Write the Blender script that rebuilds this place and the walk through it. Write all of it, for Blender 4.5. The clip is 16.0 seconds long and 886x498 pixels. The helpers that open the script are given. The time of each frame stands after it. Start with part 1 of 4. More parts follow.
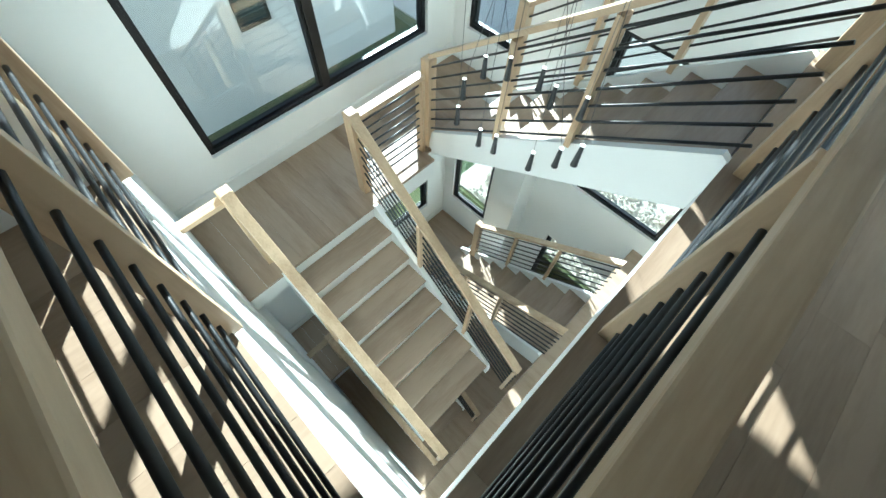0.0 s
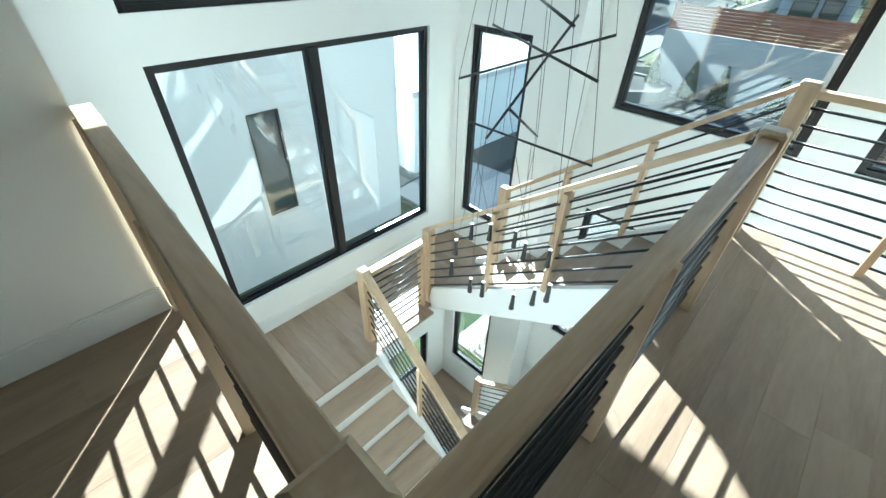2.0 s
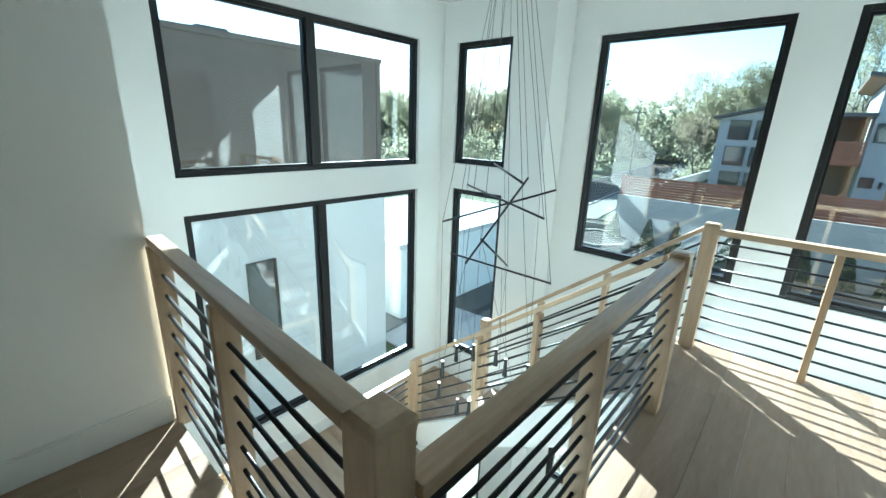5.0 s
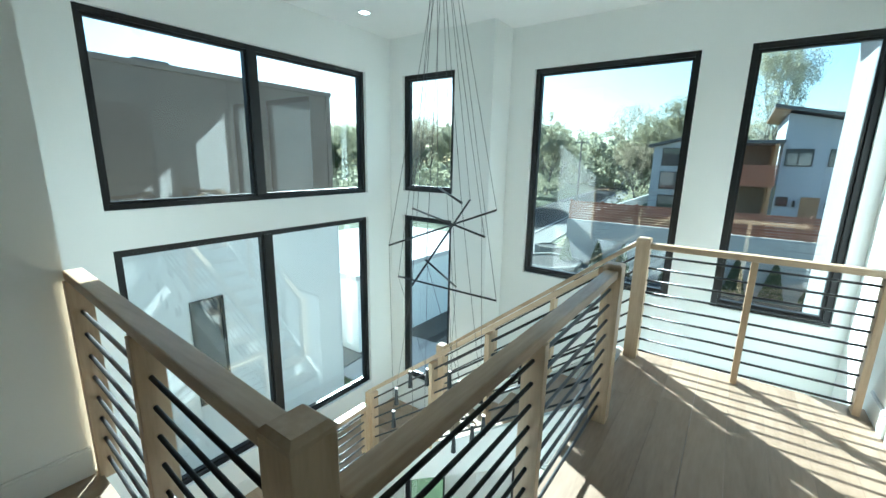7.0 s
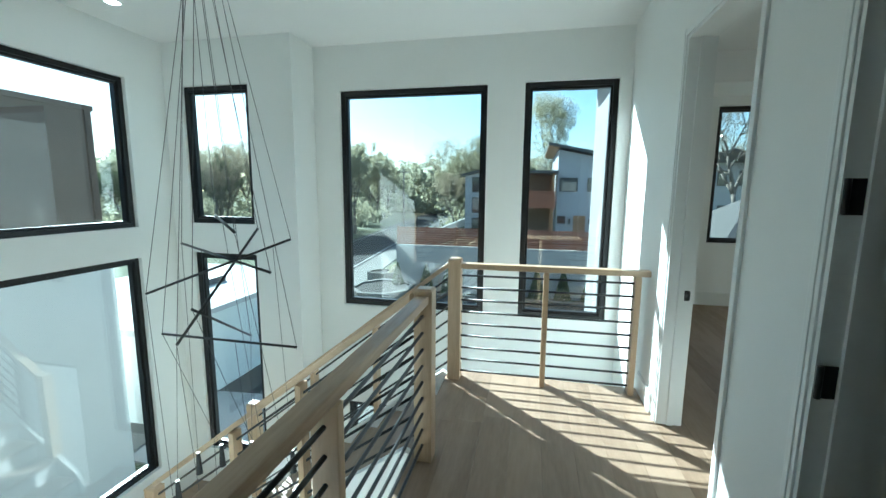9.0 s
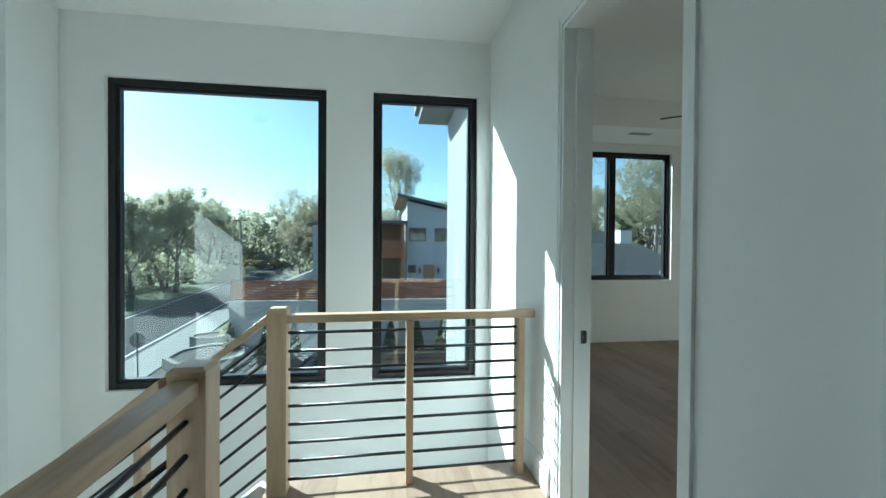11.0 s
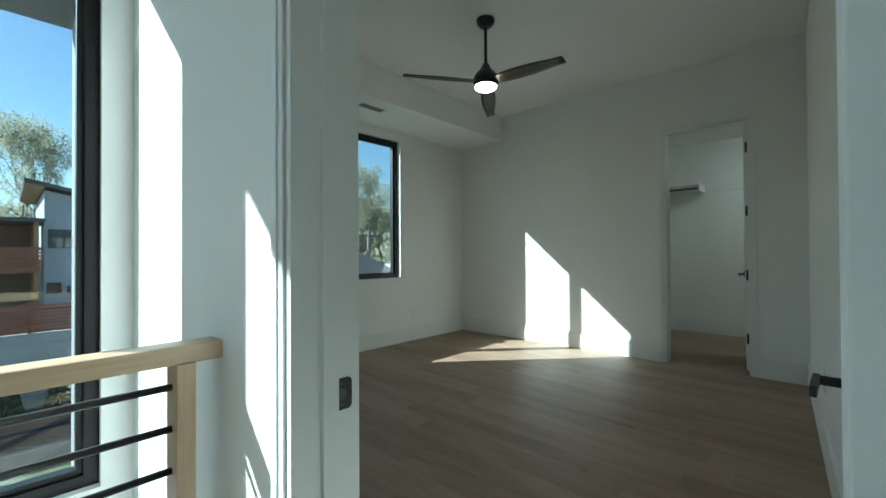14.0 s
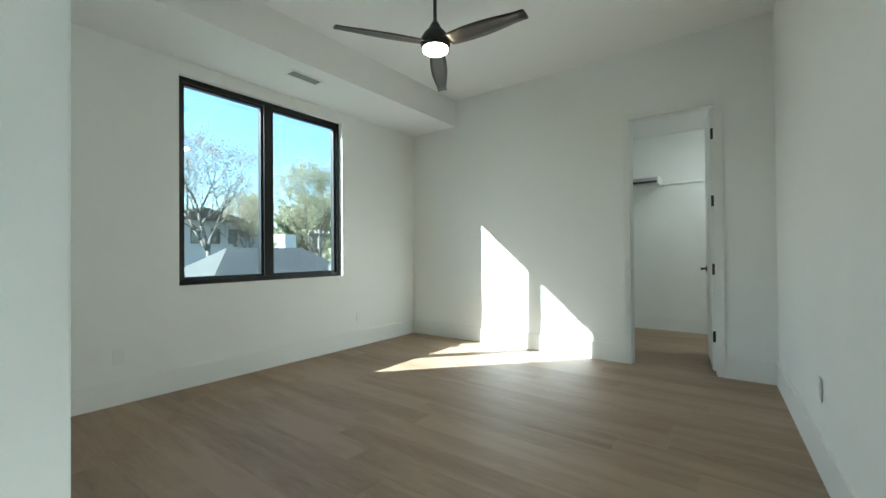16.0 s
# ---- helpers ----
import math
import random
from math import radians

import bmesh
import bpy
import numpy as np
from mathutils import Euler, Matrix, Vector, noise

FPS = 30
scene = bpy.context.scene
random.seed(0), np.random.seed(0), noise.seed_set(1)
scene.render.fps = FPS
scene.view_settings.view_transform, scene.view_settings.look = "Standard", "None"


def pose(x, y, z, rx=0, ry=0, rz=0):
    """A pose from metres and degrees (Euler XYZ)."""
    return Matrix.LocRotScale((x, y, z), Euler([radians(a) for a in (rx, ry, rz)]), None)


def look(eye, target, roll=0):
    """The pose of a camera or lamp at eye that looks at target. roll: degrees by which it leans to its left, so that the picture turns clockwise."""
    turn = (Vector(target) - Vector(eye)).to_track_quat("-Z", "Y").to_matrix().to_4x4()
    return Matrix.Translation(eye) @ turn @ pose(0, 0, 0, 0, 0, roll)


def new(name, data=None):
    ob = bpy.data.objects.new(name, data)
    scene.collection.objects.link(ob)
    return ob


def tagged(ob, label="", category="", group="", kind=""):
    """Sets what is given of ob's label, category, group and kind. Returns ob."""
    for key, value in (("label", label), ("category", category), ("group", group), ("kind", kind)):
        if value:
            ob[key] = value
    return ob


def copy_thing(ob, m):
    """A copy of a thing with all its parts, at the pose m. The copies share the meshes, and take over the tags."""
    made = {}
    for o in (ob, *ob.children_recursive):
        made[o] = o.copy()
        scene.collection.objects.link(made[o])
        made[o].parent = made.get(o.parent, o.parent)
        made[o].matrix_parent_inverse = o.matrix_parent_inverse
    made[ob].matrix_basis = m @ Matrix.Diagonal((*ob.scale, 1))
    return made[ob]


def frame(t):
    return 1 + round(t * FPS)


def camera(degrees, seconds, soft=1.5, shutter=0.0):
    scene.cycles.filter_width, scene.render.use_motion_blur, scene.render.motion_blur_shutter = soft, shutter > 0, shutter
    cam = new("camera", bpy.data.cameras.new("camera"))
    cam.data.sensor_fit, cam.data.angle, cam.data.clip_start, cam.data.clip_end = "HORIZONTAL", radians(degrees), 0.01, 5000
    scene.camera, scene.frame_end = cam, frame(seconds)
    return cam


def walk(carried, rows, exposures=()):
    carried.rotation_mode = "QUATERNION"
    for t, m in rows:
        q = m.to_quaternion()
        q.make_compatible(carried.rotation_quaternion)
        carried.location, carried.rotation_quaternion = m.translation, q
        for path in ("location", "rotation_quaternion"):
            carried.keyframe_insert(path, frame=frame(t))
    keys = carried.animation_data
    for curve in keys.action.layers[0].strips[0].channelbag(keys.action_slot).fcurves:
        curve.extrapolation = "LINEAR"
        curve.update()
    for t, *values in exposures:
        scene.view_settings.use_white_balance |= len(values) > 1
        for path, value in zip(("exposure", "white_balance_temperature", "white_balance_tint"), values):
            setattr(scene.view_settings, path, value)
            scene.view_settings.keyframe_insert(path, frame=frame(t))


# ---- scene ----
cam = camera(94.8, 16.0)
PATH = [
    (0, (1.367, 0.945, 1.383), (0.737, 1.674, -0.369), 4.3),
    (0.5, (1.424, 0.905, 1.438), (0.694, 1.73, -0.231), 3.4),
    (1, (1.512, 0.854, 1.491), (0.657, 1.786, -0.058), 2.6),
    (1.5, (1.586, 0.741, 1.554), (0.613, 1.802, 0.166), 2.5),
    (2, (1.688, 0.642, 1.593), (0.61, 1.8, 0.369), 2.1),
    (2.5, (1.765, 0.535, 1.608), (0.627, 1.768, 0.519), 2.0),
    (3, (1.835, 0.455, 1.61), (0.646, 1.743, 0.646), 1.8),
    (3.5, (1.838, 0.369, 1.61), (0.62, 1.712, 0.765), 1.8),
    (4, (1.898, 0.315, 1.611), (0.647, 1.696, 0.883), 1.5),
    (6.5, (2.037, 0.299, 1.583), (0.814, 1.816, 1.133), 1.1),
    (7, (2.068, 0.329, 1.57), (0.933, 1.919, 1.14), 1.1),
    (7.5, (2.056, 0.361, 1.572), (1.061, 2.048, 1.169), 1.0),
    (8, (2.041, 0.433, 1.577), (1.227, 2.222, 1.21), 0.8),
    (8.5, (2.066, 0.531, 1.567), (1.454, 2.406, 1.236), 0.6),
    (9, (2.104, 0.663, 1.527), (1.686, 2.599, 1.244), 0.5),
    (11.5, (2.078, 1.761, 1.313), (2.598, 3.692, 1.33), 0.3),
    (12, (2.111, 1.99, 1.287), (2.88, 3.836, 1.313), 0.2),
    (12.5, (2.218, 2.196, 1.268), (3.199, 3.939, 1.288), 0.1),
    (13, (2.335, 2.399, 1.237), (3.529, 4.004, 1.259), 0.2),
    (13.5, (2.471, 2.577, 1.203), (3.817, 4.056, 1.225), -0.2),
    (14, (2.597, 2.699, 1.178), (4.059, 4.064, 1.197), -0.3),
    (14.5, (2.726, 2.821, 1.159), (4.28, 4.08, 1.179), -0.5),
    (15, (2.851, 2.894, 1.137), (4.44, 4.108, 1.152), -0.5),
    (15.5, (2.948, 2.938, 1.113), (4.544, 4.144, 1.135), -0.5),
    (16, (3.039, 2.975, 1.117), (4.637, 4.177, 1.136), -0.5),
]
EXPOSURES = [(0.0, 2.01, 5250, -4), (0.7, 2.18, 5200, -4), (3.0, 2.26, 5150, -5), (5.0, 2.13, 5100, -6), (7.0, 1.96, 5100, -7), (9.0, 1.7, 5100, -7), (11.5, 1.43, 5100, -7), (12.5, 1.4, 5100, -7), (13.5, 1.33, 5150, -7), (14.0, 1.38, 5150, -8), (15.0, 2.11, 5250, -5), (16.0, 2.49, 5300, -3)]
walk(cam, [(t, look(eye, target, roll)) for t, eye, target, roll in PATH], EXPOSURES)

# ---- world and sun ----
SUN_WAY = Vector((1.0, -0.90, -0.81)).normalized()
world = bpy.data.worlds.new("sky")
scene.world = world
world.use_nodes = True
wn_ = world.node_tree.nodes
sky = wn_.new("ShaderNodeTexSky")
sky.sky_type, sky.sun_disc = "NISHITA", False
sky.sun_elevation = math.asin(-SUN_WAY.z)
sky.sun_rotation = math.atan2(-SUN_WAY.x, -SUN_WAY.y)
sky.dust_density, sky.ozone_density = 0.6, 1.3
wn_["Background"].inputs[1].default_value = 0.072
world.node_tree.links.new(sky.outputs[0], wn_["Background"].inputs[0])
sun = new("sun", bpy.data.lights.new("sun", "SUN"))
sun.data.energy, sun.data.angle, sun.data.color = 5.0, radians(0.53), (1.0, 0.95, 0.87)
sun.matrix_world = look((0, 0, 30), Vector((0, 0, 30)) + SUN_WAY)


# ---- materials ----
def material(name, base, rough=0.5, metal=0.0, var=0.12, scale=3.0, fine=60.0, bump=0.1, stretch=(1, 1, 1), spec=0.5, obj_random=0.0, island=0.0, local=False):
    """A painted, stony or metallic surface with variation at two scales and a fine relief."""
    m = bpy.data.materials.new(name)
    m.use_nodes = True
    nt, n = m.node_tree, m.node_tree.nodes
    b = n["Principled BSDF"]
    b.inputs["Roughness"].default_value, b.inputs["Metallic"].default_value = rough, metal
    b.inputs["Specular IOR Level"].default_value = spec
    co = n.new("ShaderNodeTexCoord")
    mp = n.new("ShaderNodeMapping")
    mp.inputs["Scale"].default_value = stretch
    nt.links.new(co.outputs["Object"], mp.inputs[0])
    big, small = n.new("ShaderNodeTexNoise"), n.new("ShaderNodeTexNoise")
    big.inputs["Scale"].default_value, small.inputs["Scale"].default_value = scale, fine
    big.inputs["Detail"].default_value, small.inputs["Detail"].default_value = 4, 3
    for t in (big, small):
        nt.links.new(mp.outputs[0], t.inputs["Vector"])
    add = n.new("ShaderNodeMath")
    add.operation = "MULTIPLY_ADD"
    add.inputs[1].default_value = 0.35
    nt.links.new(small.outputs[0], add.inputs[0])
    nt.links.new(big.outputs[0], add.inputs[2])
    last = add
    if obj_random or island:
        rnd = n.new("ShaderNodeObjectInfo") if obj_random else n.new("ShaderNodeNewGeometry")
        more = n.new("ShaderNodeMath")
        more.operation = "MULTIPLY_ADD"
        more.inputs[1].default_value = (obj_random or island) * 1.0
        nt.links.new(rnd.outputs["Random" if obj_random else "Random Per Island"], more.inputs[0])
        nt.links.new(add.outputs[0], more.inputs[2])
        last = more
    ramp = n.new("ShaderNodeMapRange")
    top = 1.05 + (obj_random or island)
    ramp.inputs["From Min"].default_value, ramp.inputs["From Max"].default_value = 0.3, top
    ramp.inputs["To Min"].default_value, ramp.inputs["To Max"].default_value = 1 - var, 1 + var
    nt.links.new(last.outputs[0], ramp.inputs[0])
    mul = n.new("ShaderNodeVectorMath")
    mul.operation = "SCALE"
    mul.inputs[0].default_value = base
    nt.links.new(ramp.outputs[0], mul.inputs["Scale"])
    nt.links.new(mul.outputs[0], b.inputs["Base Color"])
    if bump:
        bp = n.new("ShaderNodeBump")
        bp.inputs["Strength"].default_value, bp.inputs["Distance"].default_value = bump, 0.002
        nt.links.new(small.outputs[0], bp.inputs["Height"])
        nt.links.new(bp.outputs[0], b.inputs["Normal"])
    return m


def wood(name, dark, light, rough=0.45, grain=(1, 1, 1), scale=6.0, random_shift=True, bump=0.15):
    """Oak: long grain figure, fine pores, and a tone of its own for each piece."""
    m = bpy.data.materials.new(name)
    m.use_nodes = True
    nt, n = m.node_tree, m.node_tree.nodes
    b = n["Principled BSDF"]
    co, mp, info = n.new("ShaderNodeTexCoord"), n.new("ShaderNodeMapping"), n.new("ShaderNodeObjectInfo")
    mp.inputs["Scale"].default_value = grain
    nt.links.new(co.outputs["Object"], mp.inputs[0])
    shift = n.new("ShaderNodeVectorMath")
    shift.operation = "MULTIPLY_ADD"
    shift.inputs[1].default_value = (37.0, 19.0, 23.0) if random_shift else (0, 0, 0)
    nt.links.new(info.outputs["Random"], shift.inputs[0])
    nt.links.new(mp.outputs[0], shift.inputs[2])
    a, c = n.new("ShaderNodeTexNoise"), n.new("ShaderNodeTexNoise")
    a.inputs["Scale"].default_value, a.inputs["Detail"].default_value, a.inputs["Distortion"].default_value = scale, 6, 0.7
    c.inputs["Scale"].default_value, c.inputs["Detail"].default_value = scale * 9, 3
    for t in (a, c):
        nt.links.new(shift.outputs[0], t.inputs["Vector"])
    s1 = n.new("ShaderNodeMath")
    s1.operation = "MULTIPLY_ADD"
    s1.inputs[1].default_value = 0.4
    nt.links.new(c.outputs[0], s1.inputs[0])
    nt.links.new(a.outputs[0], s1.inputs[2])
    s2 = n.new("ShaderNodeMath")
    s2.operation = "MULTIPLY_ADD"
    s2.inputs[1].default_value = 0.3 if random_shift else 0.0
    nt.links.new(info.outputs["Random"], s2.inputs[0])
    nt.links.new(s1.outputs[0], s2.inputs[2])
    ramp = n.new("ShaderNodeValToRGB")
    ramp.color_ramp.elements[0].position, ramp.color_ramp.elements[1].position = 0.42, 1.08 if not random_shift else 1.0
    ramp.color_ramp.elements[0].color, ramp.color_ramp.elements[1].color = (*dark, 1), (*light, 1)
    nt.links.new(s2.outputs[0], ramp.inputs[0])
    nt.links.new(ramp.outputs[0], b.inputs["Base Color"])
    b.inputs["Roughness"].default_value = rough
    bp = n.new("ShaderNodeBump")
    bp.inputs["Strength"].default_value, bp.inputs["Distance"].default_value = bump, 0.001
    nt.links.new(c.outputs[0], bp.inputs["Height"])
    nt.links.new(bp.outputs[0], b.inputs["Normal"])
    return m


def glass_material(name, tint=(0.93, 0.97, 0.95), gloss=1.0):
    """Clear double glazing: light goes straight through, the surface mirrors by Fresnel."""
    m = bpy.data.materials.new(name)
    m.use_nodes = True
    nt, n = m.node_tree, m.node_tree.nodes
    out = n["Material Output"]
    n.remove(n["Principled BSDF"])
    tr, gl, mix, fr, k, p5 = n.new("ShaderNodeBsdfTransparent"), n.new("ShaderNodeBsdfGlossy"), n.new("ShaderNodeMixShader"), n.new("ShaderNodeLayerWeight"), n.new("ShaderNodeMath"), n.new("ShaderNodeMath")
    tr.inputs[0].default_value = (*tint, 1)
    gl.inputs["Roughness"].default_value = 0.0
    fr.inputs["Blend"].default_value = 0.5
    p5.operation, k.operation = "POWER", "MULTIPLY_ADD"
    p5.inputs[1].default_value = 5.0
    k.inputs[1].default_value, k.inputs[2].default_value = 0.95 * gloss, 0.05 * gloss
    k.use_clamp = True
    nt.links.new(fr.outputs["Facing"], p5.inputs[0])
    nt.links.new(p5.outputs[0], k.inputs[0])
    nt.links.new(k.outputs[0], mix.inputs[0])
    nt.links.new(tr.outputs[0], mix.inputs[1])
    nt.links.new(gl.outputs[0], mix.inputs[2])
    nt.links.new(mix.outputs[0], out.inputs[0])
    return m


def glow(name, colour, strength):
    m = bpy.data.materials.new(name)
    m.use_nodes = True
    b = m.node_tree.nodes["Principled BSDF"]
    b.inputs["Base Color"].default_value = (*colour, 1)
    b.inputs["Emission Color"].default_value, b.inputs["Emission Strength"].default_value = (*colour, 1), strength
    return m


WALL = material("wall_paint", (0.87, 0.885, 0.86), 0.7, var=0.025, scale=1.2, fine=140, bump=0.06, spec=0.3)
CEIL = material("ceiling_paint", (0.90, 0.905, 0.89), 0.8, var=0.02, scale=1.0, fine=140, bump=0.06, spec=0.2)
TRIM = material("trim_paint", (0.84, 0.86, 0.84), 0.38, var=0.02, scale=2.0, fine=60, bump=0.03)
OAK = wood("rail_oak", (0.34, 0.23, 0.13), (0.60, 0.46, 0.30), 0.42, (1, 1, 1), 5.0)
OAK_X = wood("rail_oak_along_x", (0.34, 0.23, 0.13), (0.60, 0.46, 0.30), 0.42, (0.12, 1, 1), 9.0)
OAK_Y = wood("rail_oak_along_y", (0.34, 0.23, 0.13), (0.60, 0.46, 0.30), 0.42, (1, 0.12, 1), 9.0)
OAK_Z = wood("post_oak", (0.36, 0.24, 0.13), (0.62, 0.47, 0.30), 0.42, (1, 1, 0.12), 9.0)
FLOOR_X = wood("floor_oak", (0.235, 0.165, 0.105), (0.40, 0.31, 0.22), 0.50, (0.14, 1, 1), 7.0, bump=0.1)
FLOOR_Y = wood("floor_oak_along_y", (0.205, 0.141, 0.087), (0.355, 0.265, 0.181), 0.56, (1, 0.14, 1), 7.0, bump=0.1)
TREAD = wood("tread_oak", (0.26, 0.19, 0.13), (0.42, 0.33, 0.24), 0.42, (1, 0.14, 1), 7.0, bump=0.1)
JOINT = material("floor_joint", (0.12, 0.09, 0.06), 0.8, var=0.2)
BLACK = material("black_metal", (0.018, 0.020, 0.021), 0.38, 0.0, var=0.15, scale=8, fine=200, bump=0.04)
FRAME = material("black_window_frame", (0.006, 0.0068, 0.0075), 0.40, 0.0, var=0.15, scale=6, fine=150, bump=0.03)
GLASS = glass_material("window_glass", gloss=1.6)
STEEL = material("dark_wire", (0.10, 0.10, 0.10), 0.4, 0.6, var=0.1)


# ---- building helpers ----
def box(bm, x0, y0, z0, x1, y1, z1, bevel=0.0):
    vs = [bm.verts.new(p) for p in ((x0, y0, z0), (x1, y0, z0), (x1, y1, z0), (x0, y1, z0), (x0, y0, z1), (x1, y0, z1), (x1, y1, z1), (x0, y1, z1))]
    fs = [bm.faces.new([vs[i] for i in f]) for f in ((3, 2, 1, 0), (4, 5, 6, 7), (0, 1, 5, 4), (1, 2, 6, 5), (2, 3, 7, 6), (3, 0, 4, 7))]
    if bevel:
        es = list({e for f in fs for e in f.edges})
        bmesh.ops.bevel(bm, geom=es, offset=bevel, segments=2, affect="EDGES", profile=0.6)
    return bm


def bbox(*a, bevel=0.0):
    return box(bmesh.new(), *a, bevel=bevel)


def tube(bm, a, b, r, seg=10, r2=None):
    """A round bar from a to b."""
    a, b = Vector(a), Vector(b)
    d = b - a
    q = d.to_track_quat("Z", "Y").to_matrix()
    r2 = r if r2 is None else r2
    rings = []
    for p, rr in ((a, r), (b, r2)):
        rings.append([bm.verts.new(p + q @ Vector((rr * math.cos(2 * math.pi * i / seg), rr * math.sin(2 * math.pi * i / seg), 0))) for i in range(seg)])
    for i in range(seg):
        j = (i + 1) % seg
        f = bm.faces.new((rings[0][i], rings[0][j], rings[1][j], rings[1][i]))
        f.smooth = True
    bm.faces.new(rings[0][::-1])
    bm.faces.new(rings[1])
    return bm


def beam(a, b, w, h, bevel=0.006, drop=0.0):
    """A squared timber from a to b, w wide (level) and h high, its ends cut upright."""
    a, b = Vector(a), Vector(b)
    d = (b - a)
    side = Vector((-d.y, d.x, 0)).normalized() * w / 2
    bm = bmesh.new()
    vs = [bm.verts.new(p + s * side + Vector((0, 0, z))) for p in (a, b) for s, z in ((-1, -h), (1, -h), (1, 0), (-1, 0))]
    fs = [(0, 1, 2, 3), (7, 6, 5, 4), (1, 0, 4, 5), (2, 1, 5, 6), (3, 2, 6, 7), (0, 3, 7, 4)]
    for f in fs:
        bm.faces.new([vs[i] for i in f])
    bmesh.ops.recalc_face_normals(bm, faces=bm.faces)
    if bevel:
        bmesh.ops.bevel(bm, geom=list(bm.edges), offset=bevel, segments=2, affect="EDGES", profile=0.6)
    return bm


def extrude_poly(points, y0, y1):
    """A prism whose outline in x and z is given, from y0 to y1."""
    bm = bmesh.new()
    a = [bm.verts.new((x, y0, z)) for x, z in points]
    b = [bm.verts.new((x, y1, z)) for x, z in points]
    n = len(points)
    bm.faces.new(a)
    bm.faces.new(b[::-1])
    for i in range(n):
        bm.faces.new((a[i], b[i], b[(i + 1) % n], a[(i + 1) % n]))
    bmesh.ops.recalc_face_normals(bm, faces=bm.faces)
    return bm


def mesh_of(name, bm, mat):
    me = bpy.data.meshes.new(name)
    bm.to_mesh(me)
    bm.free()
    for m in (mat if isinstance(mat, (list, tuple)) else [mat]):
        me.materials.append(m)
    return me


def part(name, bm, mat, parent, label=""):
    ob = new(name, mesh_of(name, bm, mat))
    ob.parent = parent
    return tagged(ob, label)


def thing(name, label, category, group="", at=None):
    ob = new(name)
    ob.empty_display_size = 0.1
    if at is not None:
        ob.matrix_basis = at
    return tagged(ob, label, category, group)


def solid(name, bm, mat, label, category="", kind="structure"):
    return tagged(new(name, mesh_of(name, bm, mat)), label, category or name.split("_")[0], "", kind)


def holed(u0, u1, z0, z1, holes, put):
    """Fills the rectangle u, z around its holes, column by column; put(u0, z0, u1, z1) adds one block."""
    us = sorted({u0, u1, *[h[0] for h in holes], *[h[1] for h in holes]})
    for a, b in zip(us, us[1:]):
        if b <= u0 or a >= u1:
            continue
        cut = sorted((h[2], h[3]) for h in holes if h[0] <= a + 1e-6 and h[1] >= b - 1e-6)
        z = z0
        for lo, hi in cut:
            if lo > z + 1e-6:
                put(a, z, b, lo)
            z = max(z, hi)
        if z < z1 - 1e-6:
            put(a, z, b, z1)


def wall_x(name, y0, y1, x0, x1, z0, z1, holes, label, mat=None):
    bm = bmesh.new()
    holed(x0, x1, z0, z1, holes, lambda a, lo, b, hi: box(bm, a, y0, lo, b, y1, hi))
    return solid(name, bm, mat or WALL, label, "wall")


def wall_y(name, x0, x1, y0, y1, z0, z1, holes, label, mat=None):
    bm = bmesh.new()
    holed(y0, y1, z0, z1, holes, lambda a, lo, b, hi: box(bm, x0, a, lo, x1, b, hi))
    return solid(name, bm, mat or WALL, label, "wall")


# ---- the plan ----
XW, YA, YB, XJ, XE, XR = -1.755, 4.445, 4.865, -0.25, 2.97, 3.12
CEIL_Z, L1, L2 = 3.03, -3.49, -6.98
GROUND = -5.3
YS, XH = 0.773, -0.360
T = 0.16
WA = (1.315, 4.014, 1.138, 2.575)
WL = (1.33, 4.012, -1.50, 0.830)
WN = (-1.545, -0.75, 1.155, 2.585)
WNL = (-1.545, -0.75, -1.52, 0.832)
WB = (0.045, 1.634, 0.229, 2.575)
WC = (2.0, 2.862, 0.232, 2.58)
LB = (0.06, 1.62, -3.15, -0.95)
LN = (-1.54, -0.76, -4.80, -2.45)
LW = (1.355, 4.02, -4.90, -2.60)
GB = (0.30, 1.63, -6.2, -4.5)
DOOR = (2.614, 3.457)
DOOR2 = (1.24, 2.07)
RX, RY0, RY1 = 7.39, 2.50, 6.77
RW = (4.43, 6.135, 0.86, 2.645)
CD = (3.20, 3.935)
BED_Z = 3.10

wall_y("wall_west", XW - T, XW, YS - 0.15, YA + T, L2, CEIL_Z + 0.1, [WA, WL, LW], "white painted stairwell wall with tall windows")
wall_x("wall_north_narrow", YA, YA + T, XW, XJ, L2, CEIL_Z + 0.1, [WN, WNL, LN], "white painted wall with narrow windows")
wall_y("wall_jog", XJ - T, XJ, YA + T, YB + T, L2, CEIL_Z + 0.1, [], "white painted return wall beside the window")
wall_x("wall_north", YB, YB + T, XJ, XR, L2, CEIL_Z + 0.1, [WB, WC, LB, GB], "white painted wall with two large windows")
wall_y("wall_east", XE, XR, -4.15, YB, L2, CEIL_Z + 0.1, [(DOOR[0], DOOR[1], -0.03, 2.44), (DOOR2[0], DOOR2[1], -0.03, 2.44)], "unseen white painted wall closing the hall with two doorways")
# unseen hall end, its distance chosen to cut the light bounced onto the floor
wall_x("wall_south", -4.15, -4.0, XH - 0.15, XE, L2, CEIL_Z + 0.1, [], "unseen white painted wall closing the hall")
wall_y("wall_hall_west", XH - 0.15, XH, -4.0, YS, -0.35, CEIL_Z + 0.1, [], "unseen white painted wall closing the hall ending at the stairwell")
wall_x("wall_stair_south", YS - 0.15, YS, XW, XH - 0.15, L2, CEIL_Z + 0.1, [], "white painted stairwell wall")
wall_x("wall_stair_south_low", YS - 0.17, YS - 0.02, XH - 0.15, XE, L2, -0.35, [], "white painted wall below the landing")
